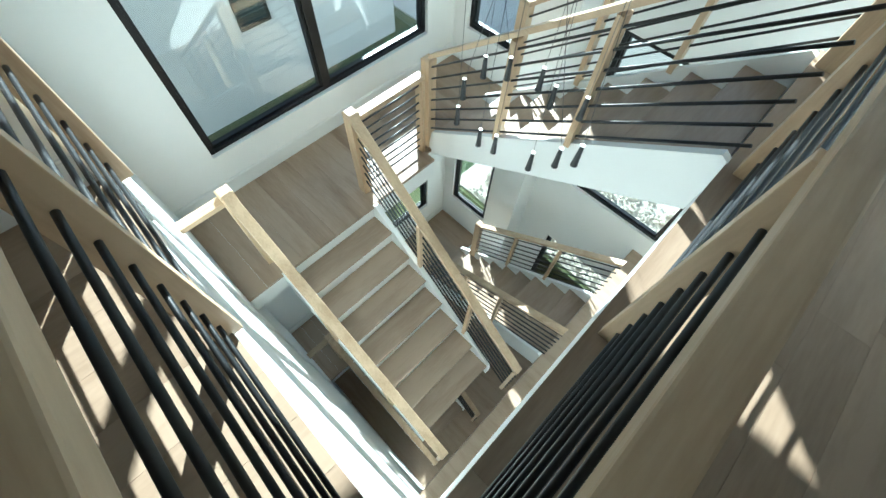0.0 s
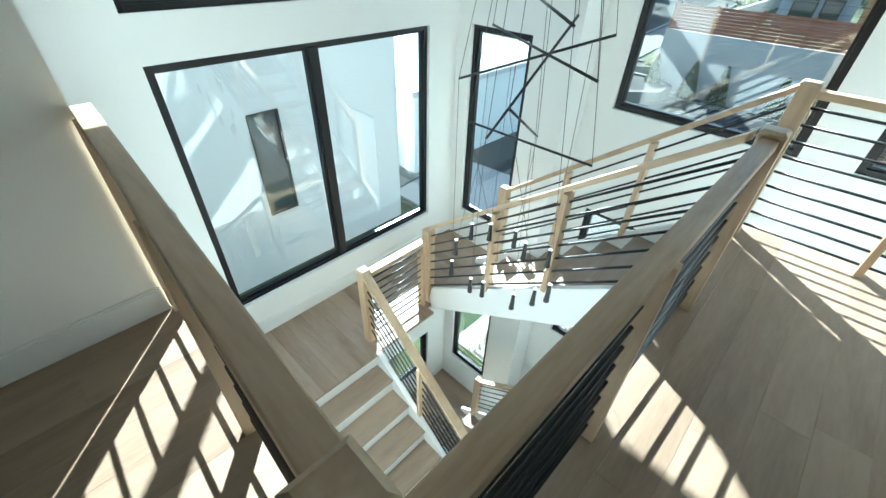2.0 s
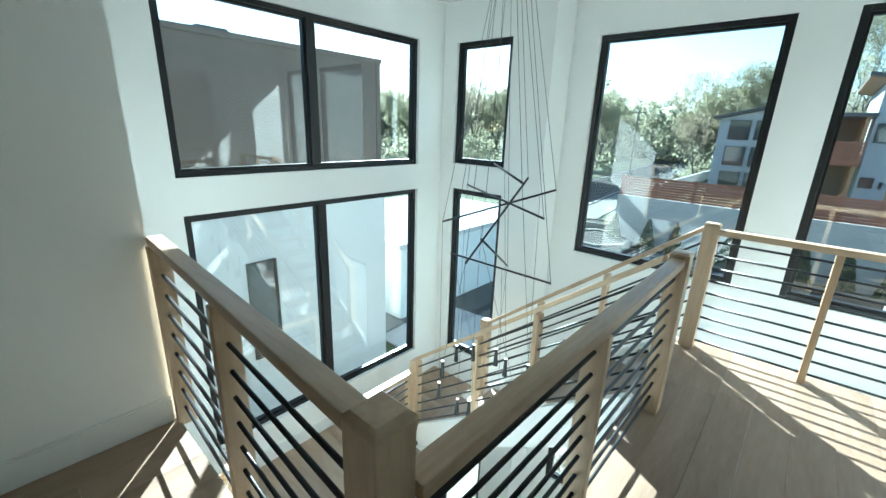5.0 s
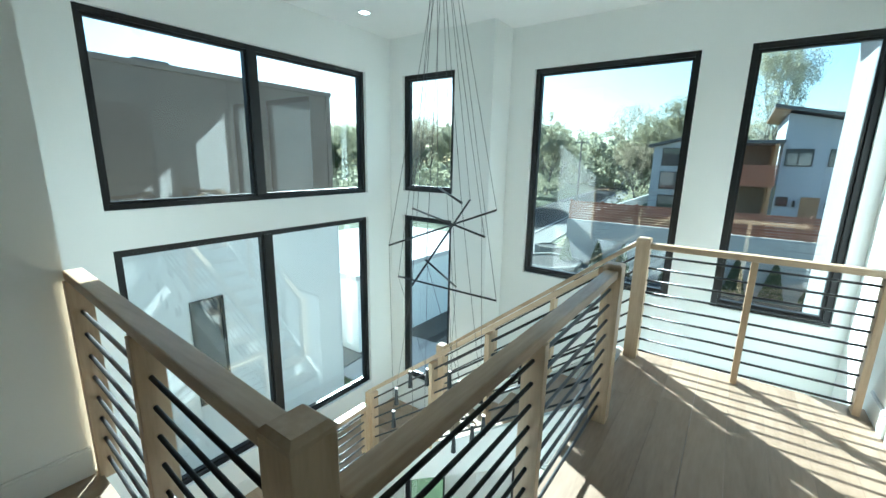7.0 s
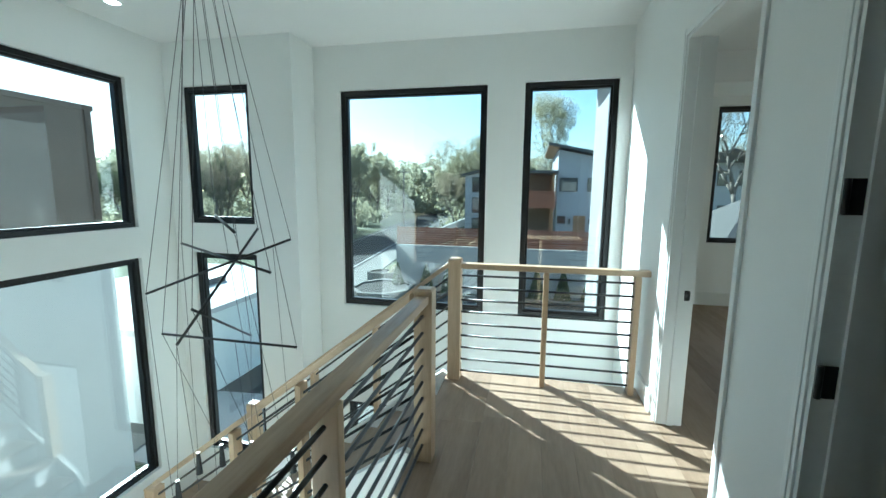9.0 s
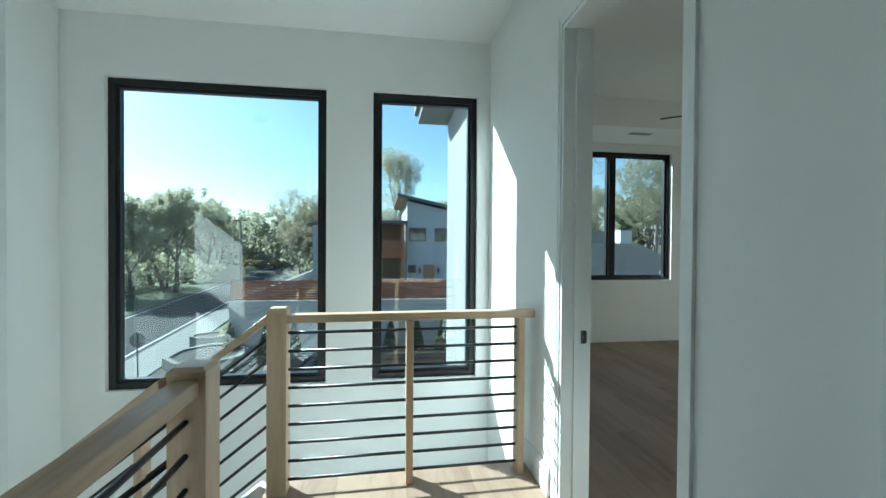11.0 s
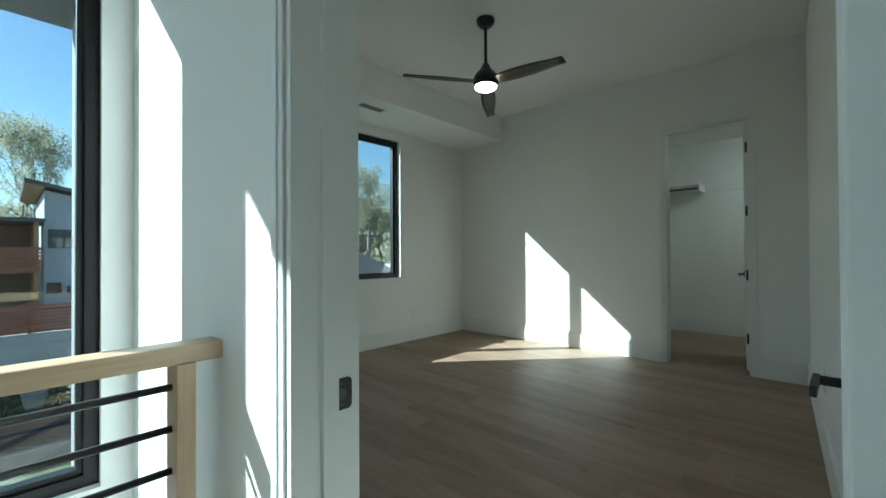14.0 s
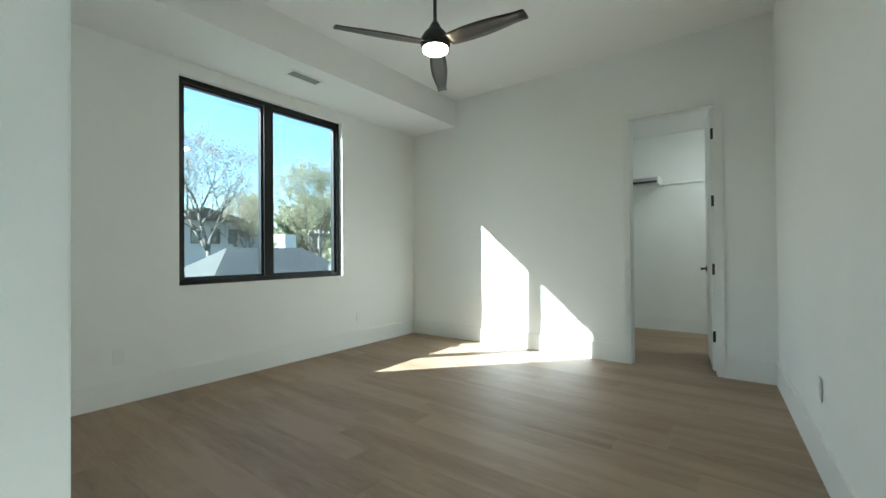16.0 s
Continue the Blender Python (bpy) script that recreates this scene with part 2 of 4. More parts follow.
solid("ceiling", bbox(XW - T, -4.15, CEIL_Z, XR, YB + T, CEIL_Z + 0.2), CEIL, "smooth white painted ceiling", "ceiling")

# floors of the three storeys
bm = bmesh.new()
box(bm, XH, -4.0, -0.34, XE, YS - 0.02, -0.02)
box(bm, 1.46, YS - 0.02, -0.34, XE, 3.93, -0.02)
floor_hall = solid("floor", bm, [TRIM], "white edged upper hall floor slab", "floor")
solid("floor_middle", bbox(1.46, YS - 0.02, L1 - 0.3, XE, YB, L1), FLOOR_X, "oak floor of the storey below", "floor")
solid("floor_lowest", bbox(XW, YS - 0.02, L2 - 0.2, XE, YB, L2), FLOOR_X, "oak floor at the foot of the stairs", "floor")
solid("ceiling_middle", bbox(1.50, YS, -0.40, XE, 3.93, -0.342), CEIL, "white ceiling under the upper hall", "ceiling")

# bedroom and closet
wall_x("wall_bedroom_north", RY1, RY1 + 0.2, XR, RX + 2.4, -0.35, 3.3, [RW], "white bedroom wall with a wide window")
bm = bmesh.new()
quad = [(XR, 2.535), (RX + 0.14, 2.801), (RX + 0.14, RY0 - 0.15), (XR, RY0 - 0.15)]
lo = [bm.verts.new((x, y, -0.35)) for x, y in quad]
hi = [bm.verts.new((x, y, 3.3)) for x, y in quad]
bm.faces.new(lo), bm.faces.new(hi[::-1])
for i in range(4):
    bm.faces.new((lo[i], hi[i], hi[(i + 1) % 4], lo[(i + 1) % 4]))
bmesh.ops.recalc_face_normals(bm, faces=bm.faces)
solid("wall_bedroom_south", bm, WALL, "white bedroom wall", "wall")
wall_y("wall_bedroom_east", RX, RX + 0.14, RY0, RY1, -0.35, 3.3, [(CD[0], CD[1], -0.03, 2.44)], "white bedroom wall with the closet doorway")
wall_y("wall_bedroom_west", XE, XR, YB + T, RY1 + 0.2, L2, 3.3, [], "white stucco side wall of the wing")
wall_y("wall_closet_east", 9.5, 9.65, 2.2, 4.75, -0.35, 3.3, [], "white closet wall")
wall_x("wall_closet_north", 4.60, 4.75, RX + 0.14, 9.5, -0.35, 3.3, [], "white closet wall")
wall_x("wall_closet_south", 2.2, 2.35, RX + 0.14, 9.5, -0.35, 3.3, [], "white closet wall")
bm = bmesh.new()
box(bm, XR, RY0, BED_Z, RX, RY1, 3.25)
box(bm, XR, 6.02, 2.76, RX, RY1, BED_Z)
solid("ceiling_bedroom", bm, CEIL, "white bedroom ceiling with a dropped soffit", "ceiling")
solid("ceiling_closet", bbox(RX + 0.14, 2.35, 2.75, 9.5, 4.60, 2.9), CEIL, "white closet ceiling", "ceiling")
floor_room = solid("floor_bedroom", bbox(XE + 0.01, RY0, -0.3, RX, RY1, -0.02), JOINT, "bedroom floor under the oak planks", "floor")
floor_closet = solid("floor_closet", bbox(RX + 0.01, 2.35, -0.3, 9.5, 4.60, -0.02), JOINT, "closet floor under the oak planks", "floor")
# side room behind the second doorway
wall_y("wall_side_room", 5.2, 5.35, -1.2, RY0 - 0.15, -0.35, 3.3, [], "white side room wall")
wall_x("wall_side_room_south", -1.35, -1.2, XR, 5.35, -0.35, 3.3, [], "white side room wall")
solid("ceiling_side_room", bbox(XR, -1.2, 2.75, 5.2, RY0 - 0.15, 2.9), CEIL, "white side room ceiling", "ceiling")
solid("floor_side_room", bbox(XE + 0.01, -1.2, -0.3, 5.2, RY0 - 0.15, -0.004), FLOOR_X, "oak side room floor", "floor")


# ---- windows ----
def window(name, axis, plane, inward, u0, u1, z0, z1, mullions=(), face=0.055, depth=0.09, recess=0.04, label="black framed fixed window with clear glass"):
    """A window in a wall across y (axis x) or across x (axis y). plane: the wall's inner face; inward: the sign towards the room."""
    w = tagged(new(name), label, "window", "", "structure")

    def blk(bm, a, lo, b, hi, d0, d1, bevel=0.004):
        p, q = sorted((plane - inward * d0, plane - inward * d1))
        if axis == "x":
            return box(bm, a, p, lo, b, q, hi, bevel)
        return box(bm, p, a, lo, q, b, hi, bevel)

    d0, d1 = recess, recess + depth
    for a, lo, b, hi in ((u0, z0, u0 + face, z1), (u1 - face, z0, u1, z1), (u0 + face, z0, u1 - face, z0 + face), (u0 + face, z1 - face, u1 - face, z1)):
        part("window_frame", blk(bmesh.new(), a, lo, b, hi, d0, d1), FRAME, w)
    cuts = [u0 + face - 0.045]
    for m in mullions:
        part("mullion", blk(bmesh.new(), m - 0.045, z0 + face, m + 0.045, z1 - face, d0 - 0.004, d1), FRAME, w)
        cuts.append(m)
    cuts.append(u1 - face + 0.045)
    for a, b in zip(cuts, cuts[1:]):
        a, b = a + 0.045, b - 0.045
        s = 0.022
        bm = bmesh.new()
        for aa, lo, bb, hi in ((a, z0 + face, a + s, z1 - face), (b - s, z0 + face, b, z1 - face), (a + s, z0 + face, b - s, z0 + face + s), (a + s, z1 - face - s, b - s, z1 - face)):
            blk(bm, aa, lo, bb, hi, d0 + 0.02, d1 - 0.02, 0.0)
        part("sash", bm, FRAME, w)
        p = part("pane", blk(bmesh.new(), a + s, z0 + face + s, b - s, z1 - face - s, d0 + 0.045, d0 + 0.049, 0), GLASS, w)
        p.visible_shadow = False
    return w


window("window_1", "y", XW, 1, *WA, mullions=(2.60,), face=0.045)
window("window_2", "y", XW, 1, *WL, mullions=(2.63,), face=0.045)
window("window_3", "x", YA, -1, *WN, face=0.05)
window("window_4", "x", YA, -1, *WNL, face=0.05)
window("window_5", "x", YB, -1, *WB, face=0.05)
window("window_6", "x", YB, -1, *WC, face=0.05)
window("window_7", "x", YB, -1, *LB, face=0.05)
window("window_8", "x", YA, -1, *LN, face=0.05)
window("window_9", "y", XW, 1, *LW, mullions=(2.665,))
window("window_10", "x", YB, -1, *GB, face=0.05)
room_window = window("window_11", "x", RY1, -1, *RW, mullions=(5.25,), face=0.045, recess=0.055, label="black framed casement pair with clear glass")


# ---- railings ----
def newel(parent, x, y, z0, z1, s=0.1):
    post = part("newel", bbox(x - s / 2, y - s / 2, z0, x + s / 2, y + s / 2, z1 - 0.022, bevel=0.003), OAK_Z, parent)
    bm = bmesh.new()
    rings = []
    for c, z in ((s / 2 + 0.001, z1 - 0.022), (s / 2 + 0.001, z1 - 0.012), (s / 2 - 0.012, z1)):
        rings.append([bm.verts.new((x + i * c, y + j * c, z)) for i, j in ((-1, -1), (1, -1), (1, 1), (-1, 1))])
    for p, q in zip(rings, rings[1:]):
        for i in range(4):
            bm.faces.new((p[i], p[(i + 1) % 4], q[(i + 1) % 4], q[i]))
    bm.faces.new(rings[0][::-1])
    bm.faces.new(rings[-1])
    part("cap", bm, OAK, post)


def railing(label, a, b, newels=(), posts=(), height=0.95, bars=9, low=0.07, step=0.099, top_w=0.085, top_h=0.045, over=(0.0, 0.0), group="", foot=0.0):
    """Guard rail between the foot points a and b: timber handrail, flat posts at the shares of its length given, black round bars."""
    a, b = Vector(a), Vector(b)
    d = b - a
    flat = Vector((d.x, d.y, 0)).normalized()
    slope = d.z / max(1e-6, math.hypot(d.x, d.y))
    r = thing("railing", label, "railing", group)
    along = OAK_X if abs(d.x) > abs(d.y) else OAK_Y
    up = Vector((0, 0, height))
    e0, e1 = Vector((flat.x, flat.y, slope)) * over[0], Vector((flat.x, flat.y, slope)) * over[1]
    part("handrail", beam(a + up - e0, b + up + e1, top_w, top_h), along, r)
    for s in posts:
        p = a + d * s
        w = 0.045
        along_x = abs(d.x) > abs(d.y)
        hx, hy = (0.02, w) if along_x else (w, 0.02)
        part("post", bbox(p.x - hx, p.y - hy, p.z + foot, p.x + hx, p.y + hy, p.z + height - top_h + 0.002 - abs(slope) * 0.02, bevel=0.003), OAK_Z, r)
    for x, y, z0, z1 in newels:
        newel(r, x, y, z0, z1)
    for i in range(bars):
        z = Vector((0, 0, low + step * i))
        part("bar", tube(bmesh.new(), a + z, b + z, 0.0085, 10), BLACK, r)
    return r


# upper hall guard rails
railing("light oak guard rail with black round bars along the stairwell", (1.435, 0.724, 0.0), (-0.318, 0.804, 0.0), posts=(0.49, 1.0), over=(0.0, 0.041), height=1.048, low=0.085, step=0.110, top_w=0.070, foot=-0.02)
railing("light oak guard rail with black round bars beside the stairs", (1.520, 0.757, -0.03), (1.550, 2.722, 0.0), newels=((1.482, 0.708, -0.02, 1.105), (1.552, 2.765, -0.10, 1.003)), posts=(0.475,), height=0.970, low=0.103, step=0.094, top_w=0.070)
railing("light oak guard rail with black round bars before the windows", (1.56, 3.82, 0), (2.888, 3.845, 0), newels=((1.528, 3.815, -0.10, 1.0),), posts=(0.508, 1.0), over=(0.0, 0.084), height=0.962, low=0.06, step=0.1, top_w=0.075)

RISE, RUN = 0.197, 0.25
X0 = 1.46


def stair_run(label, x_top, sgn, z_top, n, y0, y1, run, RISE=RISE):
    """Stairs between two closed white strings; n risers down from z_top, going sgn along x. y0, y1: the sides as functions of x."""
    stair = tagged(new("stairs"), label, "stairs", "", "structure")
    k = RISE / run
    xe = x_top + sgn * run * (n - 1)
    for side, inner in ((y0, 0.05), (y1, -0.05)):
        bm = bmesh.new()
        out = [(x_top, z_top - 0.0), (x_top + sgn * 0.04, z_top + 0.02), (xe, z_top - RISE * (n - 1) + 0.055), (xe + sgn * 0.05, z_top - RISE * n + 0.03), (xe + sgn * 0.05, z_top - RISE * n - 0.10), (x_top, z_top - 0.36)]
        a = [bm.verts.new((x, side(x), z)) for x, z in out]
        b = [bm.verts.new((x, side(x) + inner, z)) for x, z in out]
        bm.faces.new(a), bm.faces.new(b[::-1])
        for i in range(len(out)):
            bm.faces.new((a[i], b[i], b[(i + 1) % len(out)], a[(i + 1) % len(out)]))
        bmesh.ops.recalc_face_normals(bm, faces=bm.faces)
        part("stringer", bm, TRIM, stair)
    bm = bmesh.new()
    vs = [bm.verts.new(p) for p in ((x_top, y0(x_top) + 0.05, z_top - 0.34), (x_top, y1(x_top) - 0.05, z_top - 0.34), (xe, y1(xe) - 0.05, z_top - RISE * n - 0.06), (xe, y0(xe) + 0.05, z_top - RISE * n - 0.06))]
    low = [bm.verts.new(v.co - Vector((0, 0, 0.015))) for v in vs]
    bm.faces.new(vs), bm.faces.new(low[::-1])
    for i in range(4):
        bm.faces.new((vs[i], low[i], low[(i + 1) % 4], vs[(i + 1) % 4]))
    bmesh.ops.recalc_face_normals(bm, faces=bm.faces)
    part("soffit", bm, TRIM, stair)
    for i in range(n):
        z = z_top - RISE * (i + 1)
        xr = x_top + sgn * run * i
        bm = bmesh.new()
        xa, xb = sorted((xr, xr - sgn * 0.018))
        box(bm, xa, y0(xr) + 0.05, z, xb, y1(xr) - 0.05, z + RISE - 0.028)
        part("riser", bm, TRIM, stair)
        if i == n - 1:
            break
        xa, xb = xr + sgn * 0.001, xr + sgn * (run + 0.022)
        bm = bmesh.new()
        vs = [(xa, y0(xa) + 0.051), (xb, y0(xb) + 0.051), (xb, y1(xb) - 0.051), (xa, y1(xa) - 0.051)]
        t_ = [bm.verts.new((x, y, z)) for x, y in vs]
        b_ = [bm.verts.new((x, y, z - 0.028)) for x, y in vs]
        bm.faces.new(t_), bm.faces.new(b_[::-1])
        for j in range(4):
            bm.faces.new((t_[j], b_[j], b_[(j + 1) % 4], t_[(j + 1) % 4]))
        bmesh.ops.recalc_face_normals(bm, faces=bm.faces)
        bmesh.ops.bevel(bm, geom=list(bm.edges), offset=0.006, segments=2, affect="EDGES", profile=0.6)
        part("tread", bm, TREAD, stair)
    return stair


def window_side_in(x):
    return 2.755 + 0.165 * (X0 - x)


def window_side_out(x):
    return 3.895 + 0.04 * (X0 - x)


def storey_stairs(dz):
    """One storey of the U-shaped stairs: flight along the windows, landing on the window wall, flight back."""
    z0 = dz
    zl = dz - 1.97
    stair_run("oak treads between white strings along the windows", X0, -1, z0, 10, window_side_in, window_side_out, RUN)
    stair_run("oak treads with white risers going down from the landing", -0.672, 1, zl, 8, lambda x: 1.125, lambda x: 2.24 - 0.012 * (x + 0.67), 0.25, 0.19)
    land = tagged(new("landing"), "oak stair landing with white edge under the tall window", "landing", "", "structure")
    bm = bmesh.new()
    box(bm, XW, YS, zl - 0.30, -0.69, 3.06, zl - 0.03)
    box(bm, XW, 3.06, zl - 0.30, -0.80, YA, zl - 0.03)
    part("slab", bm, TRIM, land)
    y = YS + 0.002
    while y < YA - 0.01:
        y1 = min(y + 0.19, YA - 0.002)
        xe = -0.65 if y1 < 2.35 else (-0.67 if y1 < 3.1 else -0.79)
        part("plank", bbox(XW + 0.003, y, zl - 0.03, xe, y1 - 0.0015, zl), FLOOR_X, land)
        y = y1
    s = -RISE / RUN
    yi, yo = lambda x: window_side_in(x) + 0.025, lambda x: window_side_out(x) - 0.025
    railing("light oak stair rail with black round bars", (1.48, yi(1.48), z0 + 0.03), (-0.83, yi(-0.83), z0 + 0.03 + 2.31 * s), newels=((-0.88, yi(-0.88), zl, zl + 1.05),), posts=(0.345, 0.61), height=0.94, bars=7, low=0.085, step=0.12, foot=0.02, group="stair rails")
    railing("light oak stair rail with black round bars", (1.48, yo(1.48), z0 + 0.03), (-0.45, yo(-0.45), z0 + 0.03 + 1.93 * s), newels=((-0.50, yo(-0.50), z0 - 1.55, z0 - 0.55),), posts=(0.345, 0.67), height=0.94, bars=7, low=0.085, step=0.12, foot=0.02, group="stair rails")
    railing("short light oak landing rail with black round bars", (-0.87, 2.33, zl), (-0.87, 3.07, zl), newels=((-0.87, 2.28, zl, zl + 1.01),), posts=(0.97,), height=0.95, bars=9, step=0.096)
    railing("short light oak rail stub beside the wall", (-0.87, 1.11, zl), (-0.87, YS + 0.002, zl), newels=((-0.87, 1.15, zl, zl + 1.01),), bars=0, height=0.95)
    s2 = -0.19 / 0.25
    for y, d in ((2.19, 0.08), (1.15, 0.0)):
        railing("light oak stair rail with black round bars", (-0.83, y + d, zl + 0.13), (1.40, y, zl + 0.13 + 2.23 * s2), posts=(0.36, 0.68, 0.985), height=0.87, bars=7, low=0.06, step=0.113, foot=-0.03, group="stair rails")


storey_stairs(0.0)
storey_stairs(L1)

# oak planks of the upper hall, bedroom and closet
rng = random.Random(4)


def planks(parent, x0, x1, y0, y1, width=0.19):
    """Planks laid along y, in rows, each cut at random lengths."""
    x = x0
    while x < x1 - 0.005:
        w = min(width, x1 - x)
        y, first = y0, True
        while y < y1 - 0.01:
            e = min(y1, y + (rng.uniform(0.5, 2.0) if first else rng.uniform(1.2, 2.2)))
            first = False
            if y1 - e < 0.3:
                e = y1
            ob = new("plank", mesh_of("plank", bbox(x + 0.0005, y + 0.0005, -0.02, x + w - 0.0005, e - 0.0005, 0.0), FLOOR_Y))
            ob.parent = parent
            y = e
        x += w


planks(floor_hall, XH, 1.46, -4.0, YS)
planks(floor_hall, 1.455, XE, -4.0, 3.94)
planks(floor_room, XE, RX, RY0, RY1)
planks(floor_closet, RX, 9.5, 2.35, 4.60)


# ---- trim ----
def base_x(name, y, sgn, x0, x1, h=0.15):
    """A baseboard on a wall across y whose face is at y; sgn: towards the room."""
    ya, yb = sorted((y, y + sgn * 0.016))
    bm = bbox(x0, ya, 0.001, x1, yb, h - 0.012)
    yc, yd = sorted((y, y + sgn * 0.010))
    box(bm, x0, yc, h - 0.012, x1, yd, h)
    return solid(name, bm, TRIM, "white painted baseboard", "baseboard")


def base_y(name, x, sgn, y0, y1, h=0.15, z=0.0):
    xa, xb = sorted((x, x + sgn * 0.016))
    bm = bbox(xa, y0, z + 0.001, xb, y1, z + h - 0.012)
    xc, xd = sorted((x, x + sgn * 0.010))
    box(bm, xc, y0, z + h - 0.012, xd, y1, z + h)
    return solid(name, bm, TRIM, "white painted baseboard", "baseboard")


CW = 0.048


def casing_y(x, sgn, y0, y1, top, name="trim_door"):
    """Door casing on a wall across x: two legs and a head, each with a raised outer band."""
    t = tagged(new(name), "white painted door casing with a raised outer band", "trim", "", "structure")
    for a, b, band in ((y0 - CW, y0 - 0.006, (y0 - CW, y0 - CW + 0.024)), (y1 + 0.006, y1 + CW, (y1 + CW - 0.024, y1 + CW))):
        xa, xb = sorted((x, x + sgn * 0.010))
        bm = bbox(xa, a, 0.001, xb, b, top + CW, bevel=0.002)
        xc, xd = sorted((x + sgn * 0.004, x + sgn * 0.0145))
        box(bm, xc, band[0], 0.001, xd, band[1], top + CW, 0.003)
        part("casing", bm, TRIM, t)
    xa, xb = sorted((x, x + sgn * 0.0095))
    bm = bbox(xa, y0 - 0.006, top + 0.006, xb, y1 + 0.006, top + CW, bevel=0.002)
    part("casing", bm, TRIM, t)
    return t


for d in (DOOR, DOOR2):
    casing_y(XE, -1, d[0], d[1], 2.44)
    casing_y(XR, 1, d[0] + 0.001, d[1], 2.44)
casing_y(RX, -1, CD[0], CD[1], 2.44)
# door linings
for xa, xb, d in ((XE, XR, DOOR), (XE, XR, DOOR2), (RX, RX + 0.14, CD)):
    bm = bmesh.new()
    box(bm, xa - 0.003, d[0] - 0.004, 0.0, xb + 0.003, d[0] + 0.014, 2.44)
    box(bm, xa - 0.003, d[1] - 0.014, 0.0, xb + 0.003, d[1] + 0.004, 2.44)
    box(bm, xa - 0.003, d[0] + 0.014, 2.424, xb + 0.003, d[1] - 0.014, 2.444)
    # stops
    m = xa + 0.06
    box(bm, m, d[0] + 0.014, 0.0, m + 0.035, d[0] + 0.026, 2.424)
    box(bm, m, d[1] - 0.026, 0.0, m + 0.035, d[1] - 0.014, 2.424)
    solid("trim_jamb", bm, TRIM, "white painted door lining with stops", "trim")

base_y("baseboard", XE, -1, 2.17, 2.56)
base_y("baseboard", XE, -1, 3.575, 3.93)
base_y("baseboard", XE, -1, -4.0, 1.14)
base_y("baseboard", XH, 1, -4.0, YS - 0.02)
base_x("baseboard", RY1, -1, XR, RX - 0.02, 0.19)
base_y("baseboard", RX, -1, 2.811, CD[0] - CW, 0.19)
base_y("baseboard", RX, -1, CD[1] + CW, RY1 - 0.018, 0.19)
base_y("baseboard", 9.5, -1, 2.35, 4.60, 0.19)
for zl in (-1.97, -1.97 + L1):
    base_y("baseboard", XW, 1, YS, YA, 0.17, zl)
bm = bmesh.new()
quad = [(XR + 0.06, 2.555), (RX, 2.809), (RX, 2.785), (XR + 0.06, 2.531)]
lo = [bm.verts.new((x, y, 0.001)) for x, y in quad]
hi = [bm.verts.new((x, y, 0.19)) for x, y in quad]
bm.faces.new(lo), bm.faces.new(hi[::-1])
for i in range(4):
    bm.faces.new((lo[i], hi[i], hi[(i + 1) % 4], lo[(i + 1) % 4]))
bmesh.ops.recalc_face_normals(bm, faces=bm.faces)
solid("baseboard", bm, TRIM, "white painted baseboard", "baseboard")
# window stools
for ax, pl, sg, w in (("y", XW, 1, WA), ("y", XW, 1, WL)):
    solid("trim_sill", bbox(pl - 0.034, w[0] + 0.002, w[2] - 0.012, pl + 0.004, w[1] - 0.002, w[2] + 0.002), TRIM, "white painted window sill edge", "trim")


# ---- doors ----
def lever(parent, x, y, z, sgn, toward, along="x"):
    """A square rose with a flat lever; sgn: the side of the leaf (along y), toward: the way the lever points (along x)."""
    bm = bmesh.new()
    ya, yb = sorted((y, y + sgn * 0.009))
    box(bm, x - 0.033, ya, z - 0.033, x + 0.033, yb, z + 0.033, 0.003)
    h = part("door_handle", bm, BLACK, parent, "black lever handle on a square rose")
    bm = tube(bmesh.new(), (x, y + sgn * 0.008, z), (x, y + sgn * 0.052, z), 0.011, 12)
    xa, xb = sorted((x - toward * 0.012, x + toward * 0.115))
    yc, yd = sorted((y + sgn * 0.045, y + sgn * 0.058))
    box(bm, xa, yc, z - 0.012, xb, yd, z + 0.012, 0.003)
    part("lever", bm, BLACK, h)


def door(name, label, x0, x1, y0, y1, z1, hinge_x, handle_x, hinge_y_side, hinges, toward, handle_z=0.95, leaf_label="white painted flat door leaf"):
    """A leaf that stands open along x, with hinges on the edge at hinge_x and levers near handle_x."""
    d = tagged(new(name), label, "door", "", "structure")
    bm = bbox(x0, y0, 0.012, x1, y1, z1, bevel=0.003)
    part("leaf", bm, TRIM, d)
    for face, sg in ((y1, 1), (y0, -1)):
        bm = bmesh.new()
        # raised stiles and rails round two flat panels
        ya, yb = sorted((face, face + sg * 0.004))
        w = 0.11
        for a, b, lo, hi in ((x0 + 0.004, x0 + w, 0.016, z1 - 0.004), (x1 - w, x1 - 0.004, 0.016, z1 - 0.004), (x0 + w, x1 - w, 0.016, 0.22), (x0 + w, x1 - w, z1 - 0.12, z1 - 0.004), (x0 + w, x1 - w, 0.90, 1.02)):
            box(bm, a, ya, lo, b, yb, hi)
        part("panel_frame", bm, TRIM, d)
    for sg, face in ((1, y1 + 0.004), (-1, y0 - 0.004)):
        lever(d, handle_x, face, handle_z, sg, toward)
    return d


